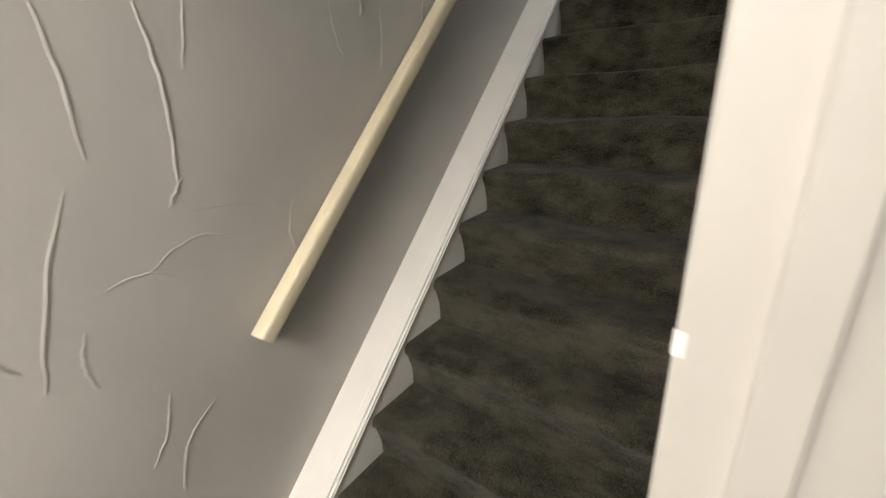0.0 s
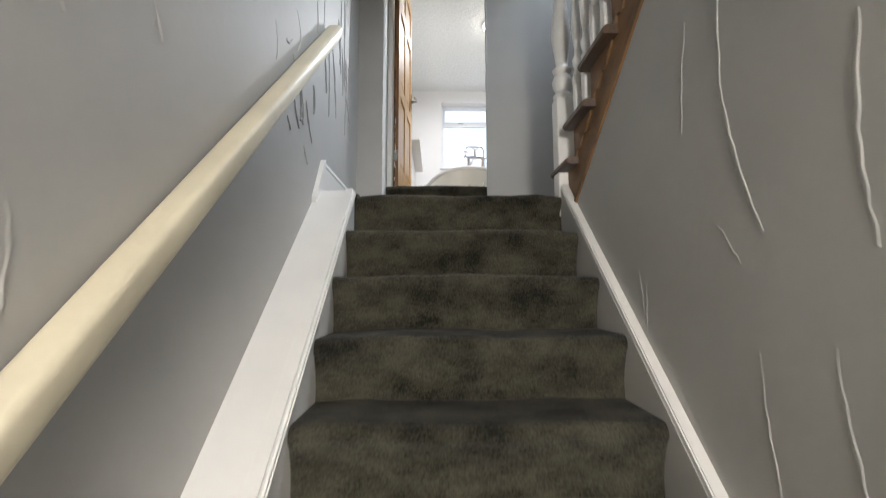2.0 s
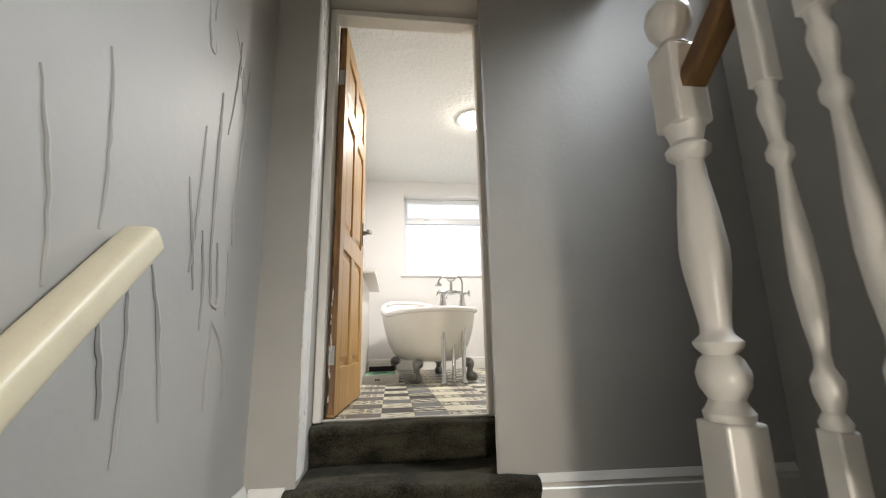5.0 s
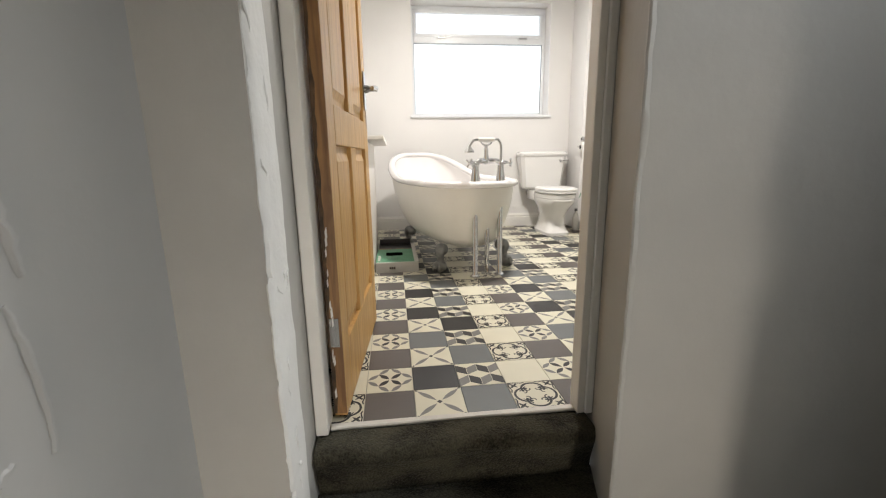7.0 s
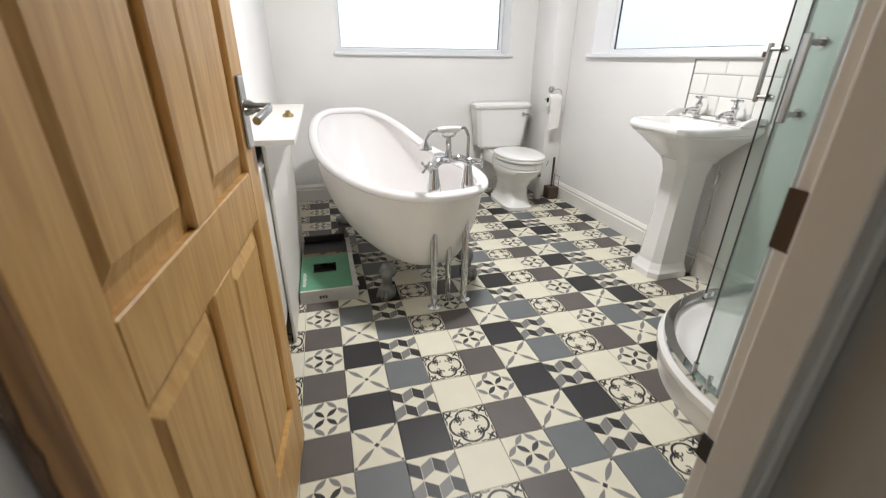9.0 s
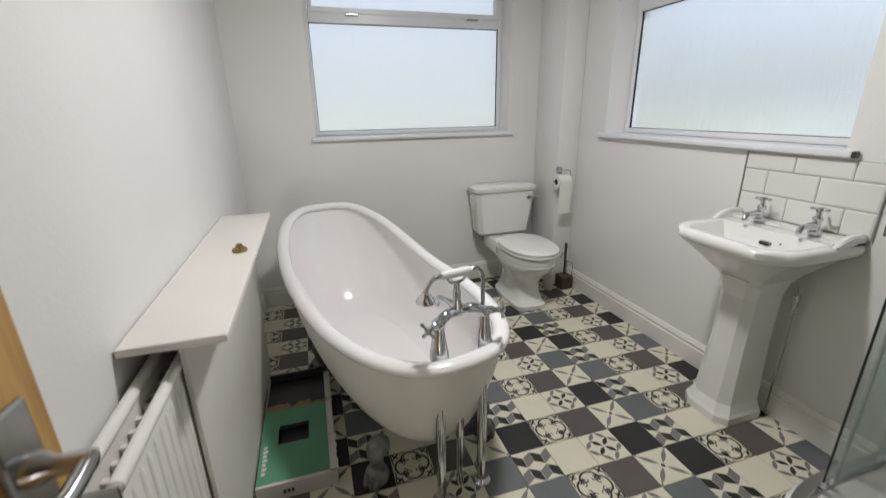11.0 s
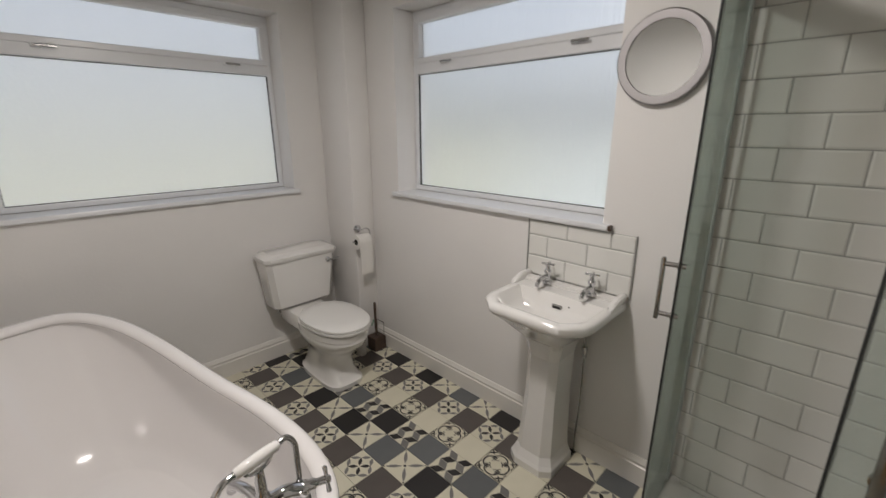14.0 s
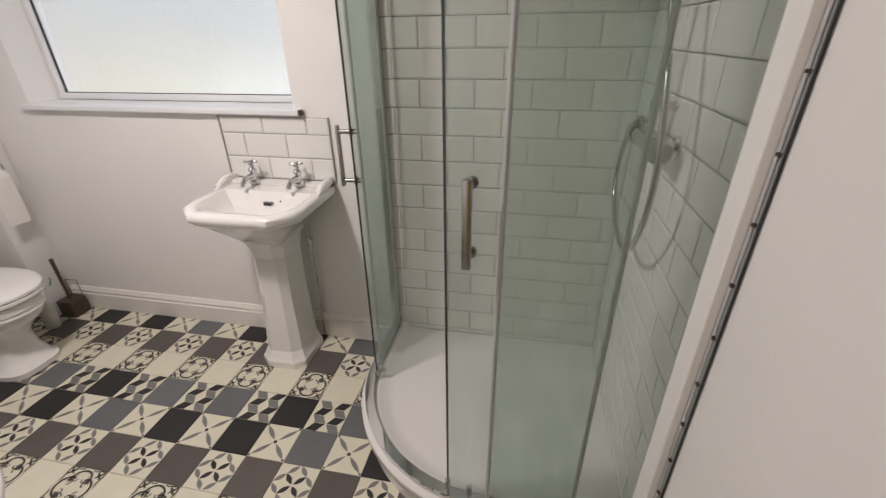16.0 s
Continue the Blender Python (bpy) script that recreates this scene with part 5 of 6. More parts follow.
part("loose_sheet", bm, M_PAPER, tr, smooth=True)

# ================= basin =================
basin = thing("basin", (2.15, 1.51, 0), "white ceramic pedestal basin with two cross-head taps", "basin")
BY0, BY1, BXF = 1.258, 1.752, 1.875


def basin_ring(inset, z, front_cut=0.085):
    x0, x1, y0, y1 = BXF + inset, 2.292 - inset * 0.25, BY0 + inset, BY1 - inset
    fc = max(0.012, front_cut - inset * 0.3)
    return [(x0, y0 + fc, z), (x0, y1 - fc, z), (x0 + fc * 0.75, y1 - fc * 0.18, z), (x0 + fc * 1.4, y1, z), (x1, y1, z), (x1, y0, z), (x0 + fc * 1.4, y0, z), (x0 + fc * 0.75, y0 + fc * 0.18, z)]


def hollow():
    bm = B()
    outer = [basin_ring(i, z, c) for i, z, c in ((0.165, 0.645, 0.06), (0.160, 0.662, 0.06), (0.140, 0.685, 0.06), (0.112, 0.712, 0.065), (0.082, 0.742, 0.07), (0.050, 0.770, 0.08), (0.028, 0.788, 0.085), (0.012, 0.800, 0.085), (0.010, 0.808, 0.085), (0.002, 0.812, 0.085), (0.0, 0.818, 0.085), (0.0, 0.838, 0.085), (0.006, 0.846, 0.085), (0.018, 0.85, 0.085))]
    back = 2.165
    inn = []
    for ins, z, bx in ((0.040, 0.848, back), (0.050, 0.836, back - 0.006), (0.07, 0.80, back - 0.02), (0.10, 0.755, back - 0.04), (0.14, 0.735, back - 0.08)):
        r = basin_ring(ins, z, 0.075)
        inn.append([(min(x, bx), y, z) for x, y, z in r])
    loft(bm, outer + inn)
    return bm


bowl = part("bowl", hollow(), M_CERAMIC, basin, smooth=True)
bm = B()
prism(bm, [(2.235, 1.258), (2.292, 1.258), (2.292, 1.752), (2.235, 1.752)], "z", 0.845, 0.862)
for y0, s in ((BY0, 1), (BY1, -1)):
    prism(bm, [(2.292, 0.845), (2.292, 0.885), (2.215, 0.885), (2.175, 0.872), (2.150, 0.8505), (2.14, 0.845)], "y", min(y0, y0 + s * 0.026), max(y0, y0 + s * 0.026))
bmesh.ops.bevel(bm, geom=list(bm.edges), offset=0.005, segments=2, affect="EDGES")
part("back_ledge", bm, M_CERAMIC, basin, smooth=True)
bm = box(B(), 2.137, 2.156, 1.474, 1.524, 0.790, 0.808, 0.006, 2)
part("overflow_slot", bm, M_STEEL, basin, "chrome-rimmed overflow slot")
part("overflow_hole", box(B(), 2.1345, 2.1385, 1.480, 1.518, 0.7935, 0.8045, 0.0015, 1), M_BLACK, basin, "dark overflow opening")
part("plug_hole", lathe(B(), [(0, 0.7355), (0.022, 0.7355), (0.024, 0.739), (0.012, 0.7385), (0, 0.738)], (2.05, 1.505, 0), 16), M_CHROME, basin, smooth=True)
part("chain_hole", lathe(B(), [(0, 0.0), (0.004, 0.0), (0.004, -0.004), (0, -0.004)], (2.152, 1.445, 0.81), 8, "x"), M_BLACK, basin)


def ped_ring(x0, x1, y0, y1, z):
    c = min(0.045, (y1 - y0) * 0.22)
    return [(x0, y0 + c, z), (x0, y1 - c, z), (x0 + c * 0.8, y1, z), (x1, y1, z), (x1, y0, z), (x0 + c * 0.8, y0, z)]


bm = loft(B(), [ped_ring(2.005, 2.225, 1.407, 1.632, 0.0), ped_ring(2.005, 2.225, 1.407, 1.632, 0.035), ped_ring(2.014, 2.222, 1.415, 1.624, 0.05), ped_ring(2.030, 2.218, 1.428, 1.610, 0.085), ped_ring(2.046, 2.215, 1.436, 1.590, 0.36), ped_ring(2.050, 2.215, 1.432, 1.590, 0.58), ped_ring(2.030, 2.22, 1.415, 1.603, 0.655), ped_ring(2.028, 2.22, 1.412, 1.606, 0.665)])
part("pedestal", bm, M_CERAMIC, basin)
for y in (1.392, 1.606):
    tap = thing("basin_tap", (2.205, y, 0.862), "chrome pillar tap with a cross head on the basin", "tap", group="taps on the basin")
    part("tap_body", lathe(B(), [(0, 0.862), (0.023, 0.862), (0.023, 0.868), (0.013, 0.876), (0.012, 0.905), (0.017, 0.912), (0.017, 0.922), (0.010, 0.93), (0.009, 0.948), (0, 0.949)], (2.232, y, 0), 18), M_CHROME, tap, smooth=True)
    part("spout", tube(B(), smooth_line([(2.232, y, 0.892), (2.20, y, 0.896), (2.165, y, 0.890), (2.148, y, 0.876), (2.147, y, 0.868)], 4), [0.011] * 9 + [0.010] * 8, 12), M_CHROME, tap, smooth=True)
    bm = B()
    for dx, dy in ((1, 0.25), (-0.25, 1)):
        e = Vector((2.232, y, 0.953))
        q = Vector((dx, dy, 0)).normalized()
        tube(bm, [e - q * 0.030, e - q * 0.026, e - q * 0.010, e + q * 0.010, e + q * 0.026, e + q * 0.030], [0.004, 0.0062, 0.0045, 0.0045, 0.0062, 0.004], 10)
    lathe(bm, [(0, -0.008), (0.009, -0.006), (0.009, 0.006), (0.0, 0.009)], (2.232, y, 0.953), 12)
    part("cross_head", bm, M_CHROME, tap, smooth=True)
bm = tube(B(), smooth_line([(2.255, 1.405, 0.64), (2.256, 1.404, 0.48), (2.262, 1.405, 0.34), (2.266, 1.41, 0.22), (2.268, 1.415, 0.14), (2.268, 1.415, 0.0)], 5), 0.0045, 8)
one("supply_pipe", bm, M_STEEL, "thin flexible water pipe behind the pedestal", "pipe", smooth=True)
bm = lathe(B(), [(0.0, 0.0), (0.011, 0.0), (0.011, 0.03), (0.014, 0.034), (0.014, 0.05), (0.0, 0.052)], (2.255, 1.403, 0.545), 12)
one("isolating_valve", bm, M_CHROME, "small chrome valve on the pipe behind the pedestal", "valve", smooth=True)

# splashback tiles, pieces of one panel
splash = tagged(done("splashback", box(B(), RX - 0.004, RX, 1.252, 1.757, 0.862, 1.132), M_GROUT), "grey-grouted splashback of white metro tiles behind the basin", "splashback")
part("edge_trim", box(B(), RX - 0.0105, RX, 1.2475, 1.251, 0.862, 1.135), M_GROUT, splash)
part("edge_trim", box(B(), RX - 0.0105, RX, 1.758, 1.7615, 0.862, 1.135), M_GROUT, splash)


def wall_tile(y0, y1, z0, z1, parent, plane, axis):
    """One glazed tile, softly bevelled, on a wall plane."""
    g, t, bv = 0.0018, 0.008, 0.006
    bm = B()
    if axis == "x":
        lo = [(plane - 0.003, y, z) for y, z in ((y0 + g, z0 + g), (y1 - g, z0 + g), (y1 - g, z1 - g), (y0 + g, z1 - g))]
        m = [(plane - t + 0.002, p[1], p[2]) for p in lo]
        hi = [(plane - t, min(max(p[1], y0 + g + bv), y1 - g - bv), min(max(p[2], z0 + g + bv), z1 - g - bv)) for p in lo]
    else:
        lo = [(y, plane + 0.003, z) for y, z in ((y0 + g, z0 + g), (y1 - g, z0 + g), (y1 - g, z1 - g), (y0 + g, z1 - g))]
        m = [(p[0], plane + t - 0.002, p[2]) for p in lo]
        hi = [(min(max(p[0], y0 + g + bv), y1 - g - bv), plane + t, min(max(p[2], z0 + g + bv), z1 - g - bv)) for p in lo]
    loft(bm, [lo, m, hi])
    return part("tile", bm, M_METRO, parent)


for z0, z1, ys in ((0.862, 0.960, (1.252, 1.352, 1.555, 1.757)), (0.960, 1.062, (1.252, 1.455, 1.655, 1.757)), (1.062, 1.132, (1.252, 1.352, 1.555, 1.757))):
    for y0, y1 in zip(ys, ys[1:]):
        wall_tile(y0, y1, z0, z1, splash, RX, "x")

# round mirror
mir = thing("mirror", (RX, 1.24, 1.795), "round wall mirror with a wide grey rim", "mirror")
part("rim", lathe(B(), [(0.0, -0.002), (0.160, -0.002), (0.160, -0.022), (0.154, -0.028), (0.128, -0.026), (0.126, -0.018), (0.0, -0.018)], (RX, 1.24, 1.795), 56, "x"), M_FRAME, mir, smooth=True)
part("mirror_glass", lathe(B(), [(0.0, -0.0185), (0.126, -0.0185), (0.126, -0.0205), (0.0, -0.0205)], (RX, 1.24, 1.795), 56, "x"), M_MIRROR, mir)

# ================= radiator and its cover =================
rad = thing("radiator", (0.055, 1.6, 0.14), "white double-panel radiator running under the boxed cover", "radiator")
for x in (0.028, 0.089):
    bm = B()
    box(bm, x - 0.009, x + 0.007, 0.985, 2.40, 0.14, 0.775, 0.0075, 3)
    tube(bm, [(x - 0.001, 0.985, 0.772), (x - 0.001, 0.992, 0.772), (x - 0.001, 2.395, 0.772), (x - 0.001, 2.40, 0.772)], [0.006, 0.0135, 0.0135, 0.006], 14)
    panel = part("panel", bm, M_RAD, rad, smooth=True)
    if x > 0.05:
        for i in range(38):
            y = 1.02 + i * 0.0365
            bm = tube(B(), [(x + 0.005, y, 0.175), (x + 0.006, y, 0.19), (x + 0.006, y, 0.735), (x + 0.005, y, 0.75)], [0.004, 0.0095, 0.0095, 0.004], 8, squash=(0.55, 1, 1))
            part("rib", bm, M_RAD, panel, smooth=True)
for i in range(34):
    y = 1.01 + i * 0.041
    part("convector_fin", box(B(), 0.036, 0.079, y, y + 0.012, 0.16, 0.735), M_RAD, rad)
part("end_cap", box(B(), 0.020, 0.0955, 0.980, 0.986, 0.15, 0.78), M_STEEL, rad)
bm = tube(B(), [(0.051, 0.99, 0.155), (0.051, 0.955, 0.15), (0.051, 0.952, 0.12), (0.051, 0.952, 0.0)], 0.009, 10)
part("valve_tail", bm, M_CHROME, rad, smooth=True)

cover = thing("radiator_cover", (0.1, 1.9, 0.0), "white painted board cover over the radiator and pipes", "cabinet")
part("top_board", box(B(), 0.004, 0.219, 1.278, 2.515, 0.846, 0.866, 0.002, 1), M_BOARD, cover)
part("front_panel", box(B(), 0.103, 0.115, 1.325, 2.47, 0.0, 0.846, 0.002, 1), M_BOARD, cover)
part("end_panel", box(B(), 0.004, 0.103, 2.455, 2.47, 0.0, 0.846, 0.002, 1), M_BOARD, cover)
knob = thing("brass_knob", (0.165, 1.905, 0.866), "loose round brass knob lying on the cover", "knob")
part("knob_body", lathe(B(), [(0, 0.866), (0.024, 0.866), (0.026, 0.872), (0.022, 0.88), (0.012, 0.884), (0.010, 0.894), (0, 0.896)], (0.165, 1.905, 0), 18), M_BRASS, knob, smooth=True)

# carton on the floor between cover and bath
ct = thing("carton", (0.26, 1.95, 0), "open green and white printed cardboard carton lying on the floor", "box")
C = (0.124, 0.408, 1.635, 2.30)
bm = B()
box(bm, C[0], C[1], C[2], C[3], 0.0, 0.004)
for x0, x1, y0, y1 in ((C[0], C[0] + 0.004, C[2], C[3]), (C[1] - 0.004, C[1], C[2], C[3]), (C[0] + 0.004, C[1] - 0.004, C[2], C[2] + 0.004), (C[0] + 0.004, C[1] - 0.004, C[3] - 0.004, C[3])):
    box(bm, x0, x1, y0, y1, 0.004, 0.066)
part("tray", bm, M_CARD, ct, "white cardboard tray with torn edges")
rnd = random.Random(5)
hx0, hx1, hy0, hy1, ly = 0.190, 0.308, 1.835, 1.945, 2.05
bm = wall_with_opening((C[0] + 0.001, C[1] - 0.026, C[2] + 0.012, ly), (hx0, hx1, hy0, hy1), lambda u, d, z: (u, z, 0.0665 + d), 0.0035)
part("lid", bm, M_GREEN, ct, "green printed lid with a square hole")
part("hole_depth", box(B(), hx0 - 0.02, hx1 + 0.02, hy0 - 0.02, hy1 + 0.02, 0.030, 0.034), M_BLACK, ct, "black lining seen through the hole")
# torn brown card between the lid and the foam
edge = [(C[0] + 0.004 + (C[1] - C[0] - 0.03) * i / 14, 2.085 + rnd.uniform(-0.02, 0.018)) for i in range(15)]
bm = B()
prism(bm, [(C[0] + 0.004, ly - 0.004)] + edge + [(C[1] - 0.026, ly - 0.004)], "z", 0.0620, 0.0662)
part("torn_card", bm, M_TORN, ct, "torn brown corrugated card")
foam = [(C[0] + 0.008, 2.29)] + [(x + 0.002, y - 0.025 + rnd.uniform(-0.006, 0.006)) for x, y in edge] + [(C[1] - 0.024, 2.29)]
bm = B()
prism(bm, foam, "z", 0.0045, 0.0612)
part("inner_sleeve", bm, M_BLACK, ct, "black foam at the open end")
bm = box(B(), C[0] + 0.010, C[1] - 0.03, 2.275, 2.289, 0.0614, 0.105, 0.004, 1)
part("inner_sleeve", bm, M_BLACK, ct, "black foam at the open end")
for y0, y1 in ((C[2] + 0.012, 1.83), (1.834, 2.06), (2.066, 2.28)):
    bm, n = B(), 9
    prism(bm, [(C[1] - 0.0255, y0), (C[1] - 0.0255, y1)] + [(C[1] + rnd.uniform(-0.006, 0.008), y1 + (y0 - y1) * i / n) for i in range(n + 1)], "z", 0.0663, 0.0695)
    part("torn_flap", bm, M_CARD, ct, "torn white flap")
part("front_edge", box(B(), C[0], C[1] - 0.026, C[2] - 0.001, C[2] + 0.011, 0.0664, 0.0702, 0.001, 1), M_CARD, ct, "white front edge")
bm = B()
for i in range(3):
    box(bm, 0.215 + i * 0.014, 0.225 + i * 0.014, C[2] - 0.0022, C[2] - 0.0005, 0.024, 0.040)
part("printed_marks", bm, M_BROWN, ct, "small dark printed marks")
bm = B()
for i in range(7):
    box(bm, 0.138, 0.152 + 0.004 * (i % 2), 1.69 + i * 0.022, 1.705 + i * 0.022, 0.0702, 0.0706)
part("printed_marks", bm, M_CARD, ct, "line of pale printed marks")

# ================= shower =================
SX, SY, SR = 2.30, 0.053, 0.528   # room corner and curve radius
SW, SV = 0.878, 0.965
CX, CY = SX - SW + SR, SY + SV - SR


def quadrant(off, z=None, n=18, x_end=None):
    """The front line of the tray from one wall to the other, set off outwards."""
    pts = [(SX - SW - off, SY + 0.0)]
    for i in range(n + 1):
        a = math.pi - (math.pi / 2) * i / n
        pts.append((CX + (SR + off) * math.cos(a), CY + (SR + off) * math.sin(a)))
    pts.append((SX, SY + SV + off))
    return pts if z is None else [(x, y, z) for x, y in pts]


tray = thing("shower_tray", (1.9, 0.5, 0), "white quadrant shower tray on a curved plinth", "shower tray")


def plate(bm, off0, off1, z0, z1):
    loft(bm, [quadrant(off0, z0) + [(SX, SY, z0)], quadrant(off1, z1) + [(SX, SY, z1)]])
    return bm


part("plinth", plate(B(), 0.0, 0.0, 0.0, 0.085), M_TRAY, tray, smooth=True)
bm = loft(B(), [quadrant(o, z) + [(SX, SY, z)] for o, z in ((0.012, 0.0855), (0.022, 0.10), (0.022, 0.125), (0.010, 0.137), (-0.035, 0.139), (-0.055, 0.132), (-0.075, 0.112), (-0.11, 0.108))])
part("basin", bm, M_TRAY, tray, smooth=True)
enc = thing("shower_enclosure", (1.7, 0.7, 0.139), "curved glass shower enclosure with chrome rails and two sliding doors", "shower")


def ribbon(bm, pts, half, z0, z1):
    """A thin standing wall along a plan line."""
    left, right = [], []
    for i, p in enumerate(pts):
        a, c = Vector(pts[max(i - 1, 0)]), Vector(pts[min(i + 1, len(pts) - 1)])
        d = (c - a).normalized()
        n = Vector((-d.y, d.x)) * half
        left.append(Vector(p) + n)
        right.append(Vector(p) - n)
    rings = [[(*l, z0), (*r, z0), (*r, z1), (*l, z1)] for l, r in zip(left, right)]
    return loft(bm, rings)


def arc(off, a0, a1, n=14):
    return [(CX + (SR + off) * math.cos(radians(a)), CY + (SR + off) * math.sin(radians(a))) for a in [a0 + (a1 - a0) * i / n for i in range(n + 1)]]


Z0, Z1 = 0.139, 1.985
line = quadrant(-0.012)
for nm, z0, z1 in (("bottom_rail", 0.1395, 0.165), ("top_rail", 1.945, 1.995)):
    part(nm, ribbon(B(), line, 0.017, z0, z1), M_CHROME, enc, smooth=True)
# fixed side panels, and the two doors slid open over them
part("fixed_pane", ribbon(B(), [(SX - SW + 0.006, SY + 0.03), (SX - SW + 0.006, CY - 0.015)], 0.003, 0.165, 1.945), M_GLASS, enc, smooth=True)
part("fixed_pane", ribbon(B(), [(2.02, SY + SV - 0.006), (SX - 0.03, SY + SV - 0.006)], 0.003, 0.165, 1.945), M_GLASS, enc, smooth=True)


OFF = -0.032
for side, pts in ((0, arc(OFF, 167, 180, 8) + [(SX - SW - OFF, 0.225)]), (1, arc(OFF, 97, 90, 3) + [(SX - 0.07, SY + SV + OFF)])):
    pane = part("sliding_door", ribbon(B(), pts, 0.003, 0.15, 1.955), M_GLASS, enc, smooth=True)
    for (x, y), m, w in ((pts[0], M_GLASS_EDGE, 0.0034), (pts[-1], M_SEAL, 0.006)):
        part("edge_seal", lathe(B(), [(0, 0.15), (w, 0.15), (w, 1.955), (0, 1.955)], (x, y, 0), 10), m, pane)
    ga = 174.0 if side == 0 else 95.5
    n = Vector((math.cos(radians(ga)), math.sin(radians(ga)), 0))
    g = Vector((CX, CY, 0)) + n * (SR + OFF + 0.046)
    bm = box(B(), -0.010, 0.010, -0.006, 0.006, 0.985, 1.185, 0.004, 2)
    bmesh.ops.transform(bm, matrix=Matrix.Translation(g) @ Matrix.Rotation(radians(ga + 90), 4, "Z"), verts=bm.verts)
    hd = part("door_handle", bm, M_STEEL, pane, "square chrome pull handle", smooth=True)
    for z in (1.005, 1.165):
        part("handle_post", tube(B(), [g + Vector((0, 0, z)) - n * 0.006, g + Vector((0, 0, z)) - n * 0.062], 0.0075, 12), M_STEEL, hd, smooth=True)
        part("handle_boss", tube(B(), [g + Vector((0, 0, z)) - n * 0.040, g + Vector((0, 0, z)) - n * 0.050], 0.013, 14), M_STEEL, hd, smooth=True)
    for x, y in (pts[0], pts[len(pts) // 2]):
        for z in (0.172, 1.93):
            part("roller", lathe(B(), [(0, -0.012), (0.009, -0.012), (0.009, 0.012), (0, 0.012)], (x, y, z), 12), M_CHROME, pane, smooth=True)
for x, y in ((SX - SW + 0.006, CY - 0.015), (2.02, SY + SV - 0.006)):
    part("upright_seal", lathe(B(), [(0, 0.165), (0.006, 0.165), (0.006, 1.945), (0, 1.945)], (x, y, 0), 10), M_SEAL, enc)
# wall profiles
pr = part("wall_profile", box(B(), 1.362, 1.432, SY, SY + 0.030, 0.139, 1.99, 0.003, 1), M_PLASTIC, enc, "white and chrome wall channel")
part("chrome_strip", box(B(), 1.358, 1.362, SY + 0.006, SY + 0.012, 0.139, 1.99), M_CHROME, pr)
part("profile_gap", box(B(), 1.3535, 1.3615, SY - 0.0005, SY + 0.004, 0.139, 1.99), M_SEAL, pr)
part("shadow_joint", box(B(), 1.3500, 1.3530, SY - 0.0005, SY + 0.0025, 0.139, 1.99), M_GLASS_EDGE, pr, "dark joint beside the channel")
for i in range(16):
    z = 0.2 + i * 0.118
    part("cover_cap", box(B(), 1.3545, 1.3612, SY + 0.0008, SY + 0.010, z, z + 0.006), M_BROWN, pr)
part("wall_profile", box(B(), SX - 0.045, SX, SY + SV - 0.024, SY + SV + 0.010, 0.139, 1.99, 0.003, 1), M_CHROME, enc, "chrome wall channel")

shower = thing("shower_mixer", (1.86, SY + 0.01, 1.17), "chrome bar shower with a riser rail and a looped hose", "shower mixer")
VY = SY + 0.012
part("bar_valve", lathe(B(), [(0, -0.115), (0.022, -0.115), (0.024, -0.10), (0.024, 0.10), (0.022, 0.115), (0, 0.115)], (1.87, VY + 0.055, 1.17), 20, "x"), M_CHROME, shower, smooth=True)
for x in (1.752, 1.988):
    part("valve_knob", lathe(B(), [(0, -0.028), (0.027, -0.028), (0.029, -0.02), (0.029, 0.02), (0.026, 0.028), (0, 0.028)], (x, VY + 0.055, 1.17), 20, "x"), M_STEEL, shower, smooth=True)
for x in (1.80, 1.94):
    part("wall_elbow", lathe(B(), [(0, 0), (0.030, 0.0), (0.030, 0.006), (0.015, 0.012), (0.015, 0.055), (0, 0.055)], (x, VY - 0.004, 1.17), 16, "y"), M_CHROME, shower, smooth=True)
part("riser_rail", tube(B(), [(1.87, VY + 0.05, 1.19), (1.87, VY + 0.05, 2.18)], 0.010, 12), M_CHROME, shower, smooth=True)
for z in (1.26, 2.16):
    part("rail_bracket", tube(B(), [(1.87, VY - 0.004, z), (1.87, VY + 0.062, z)], 0.013, 12), M_CHROME, shower, smooth=True)
part("slider", box(B(), 1.85, 1.89, VY + 0.034, VY + 0.086, 1.80, 1.86, 0.008, 2), M_CHROME, shower, smooth=True)
part("hand_shower", tube(B(), smooth_line([(1.87, VY + 0.09, 1.77), (1.87, VY + 0.11, 1.85), (1.87, VY + 0.15, 1.95), (1.87, VY + 0.18, 1.985)], 4), [0.010] * 8 + [0.012, 0.016, 0.024, 0.034, 0.04], 14), M_CHROME, shower, smooth=True)
part("hose", tube(B(), smooth_line([(1.87, VY + 0.09, 1.77), (1.77, VY + 0.09, 1.52), (1.67, VY + 0.085, 1.30), (1.635, VY + 0.08, 1.12), (1.69, VY + 0.075, 0.965), (1.80, VY + 0.07, 0.872), (1.95, VY + 0.065, 0.857), (2.08, VY + 0.06, 0.90), (2.135, VY + 0.06, 0.99), (2.10, VY + 0.06, 1.11), (1.985, VY + 0.06, 1.205), (1.90, VY + 0.058, 1.215), (1.885, VY + 0.055, 1.185)], 8), 0.0075, 10), M_STEEL, shower, "grey ribbed shower hose", smooth=True)

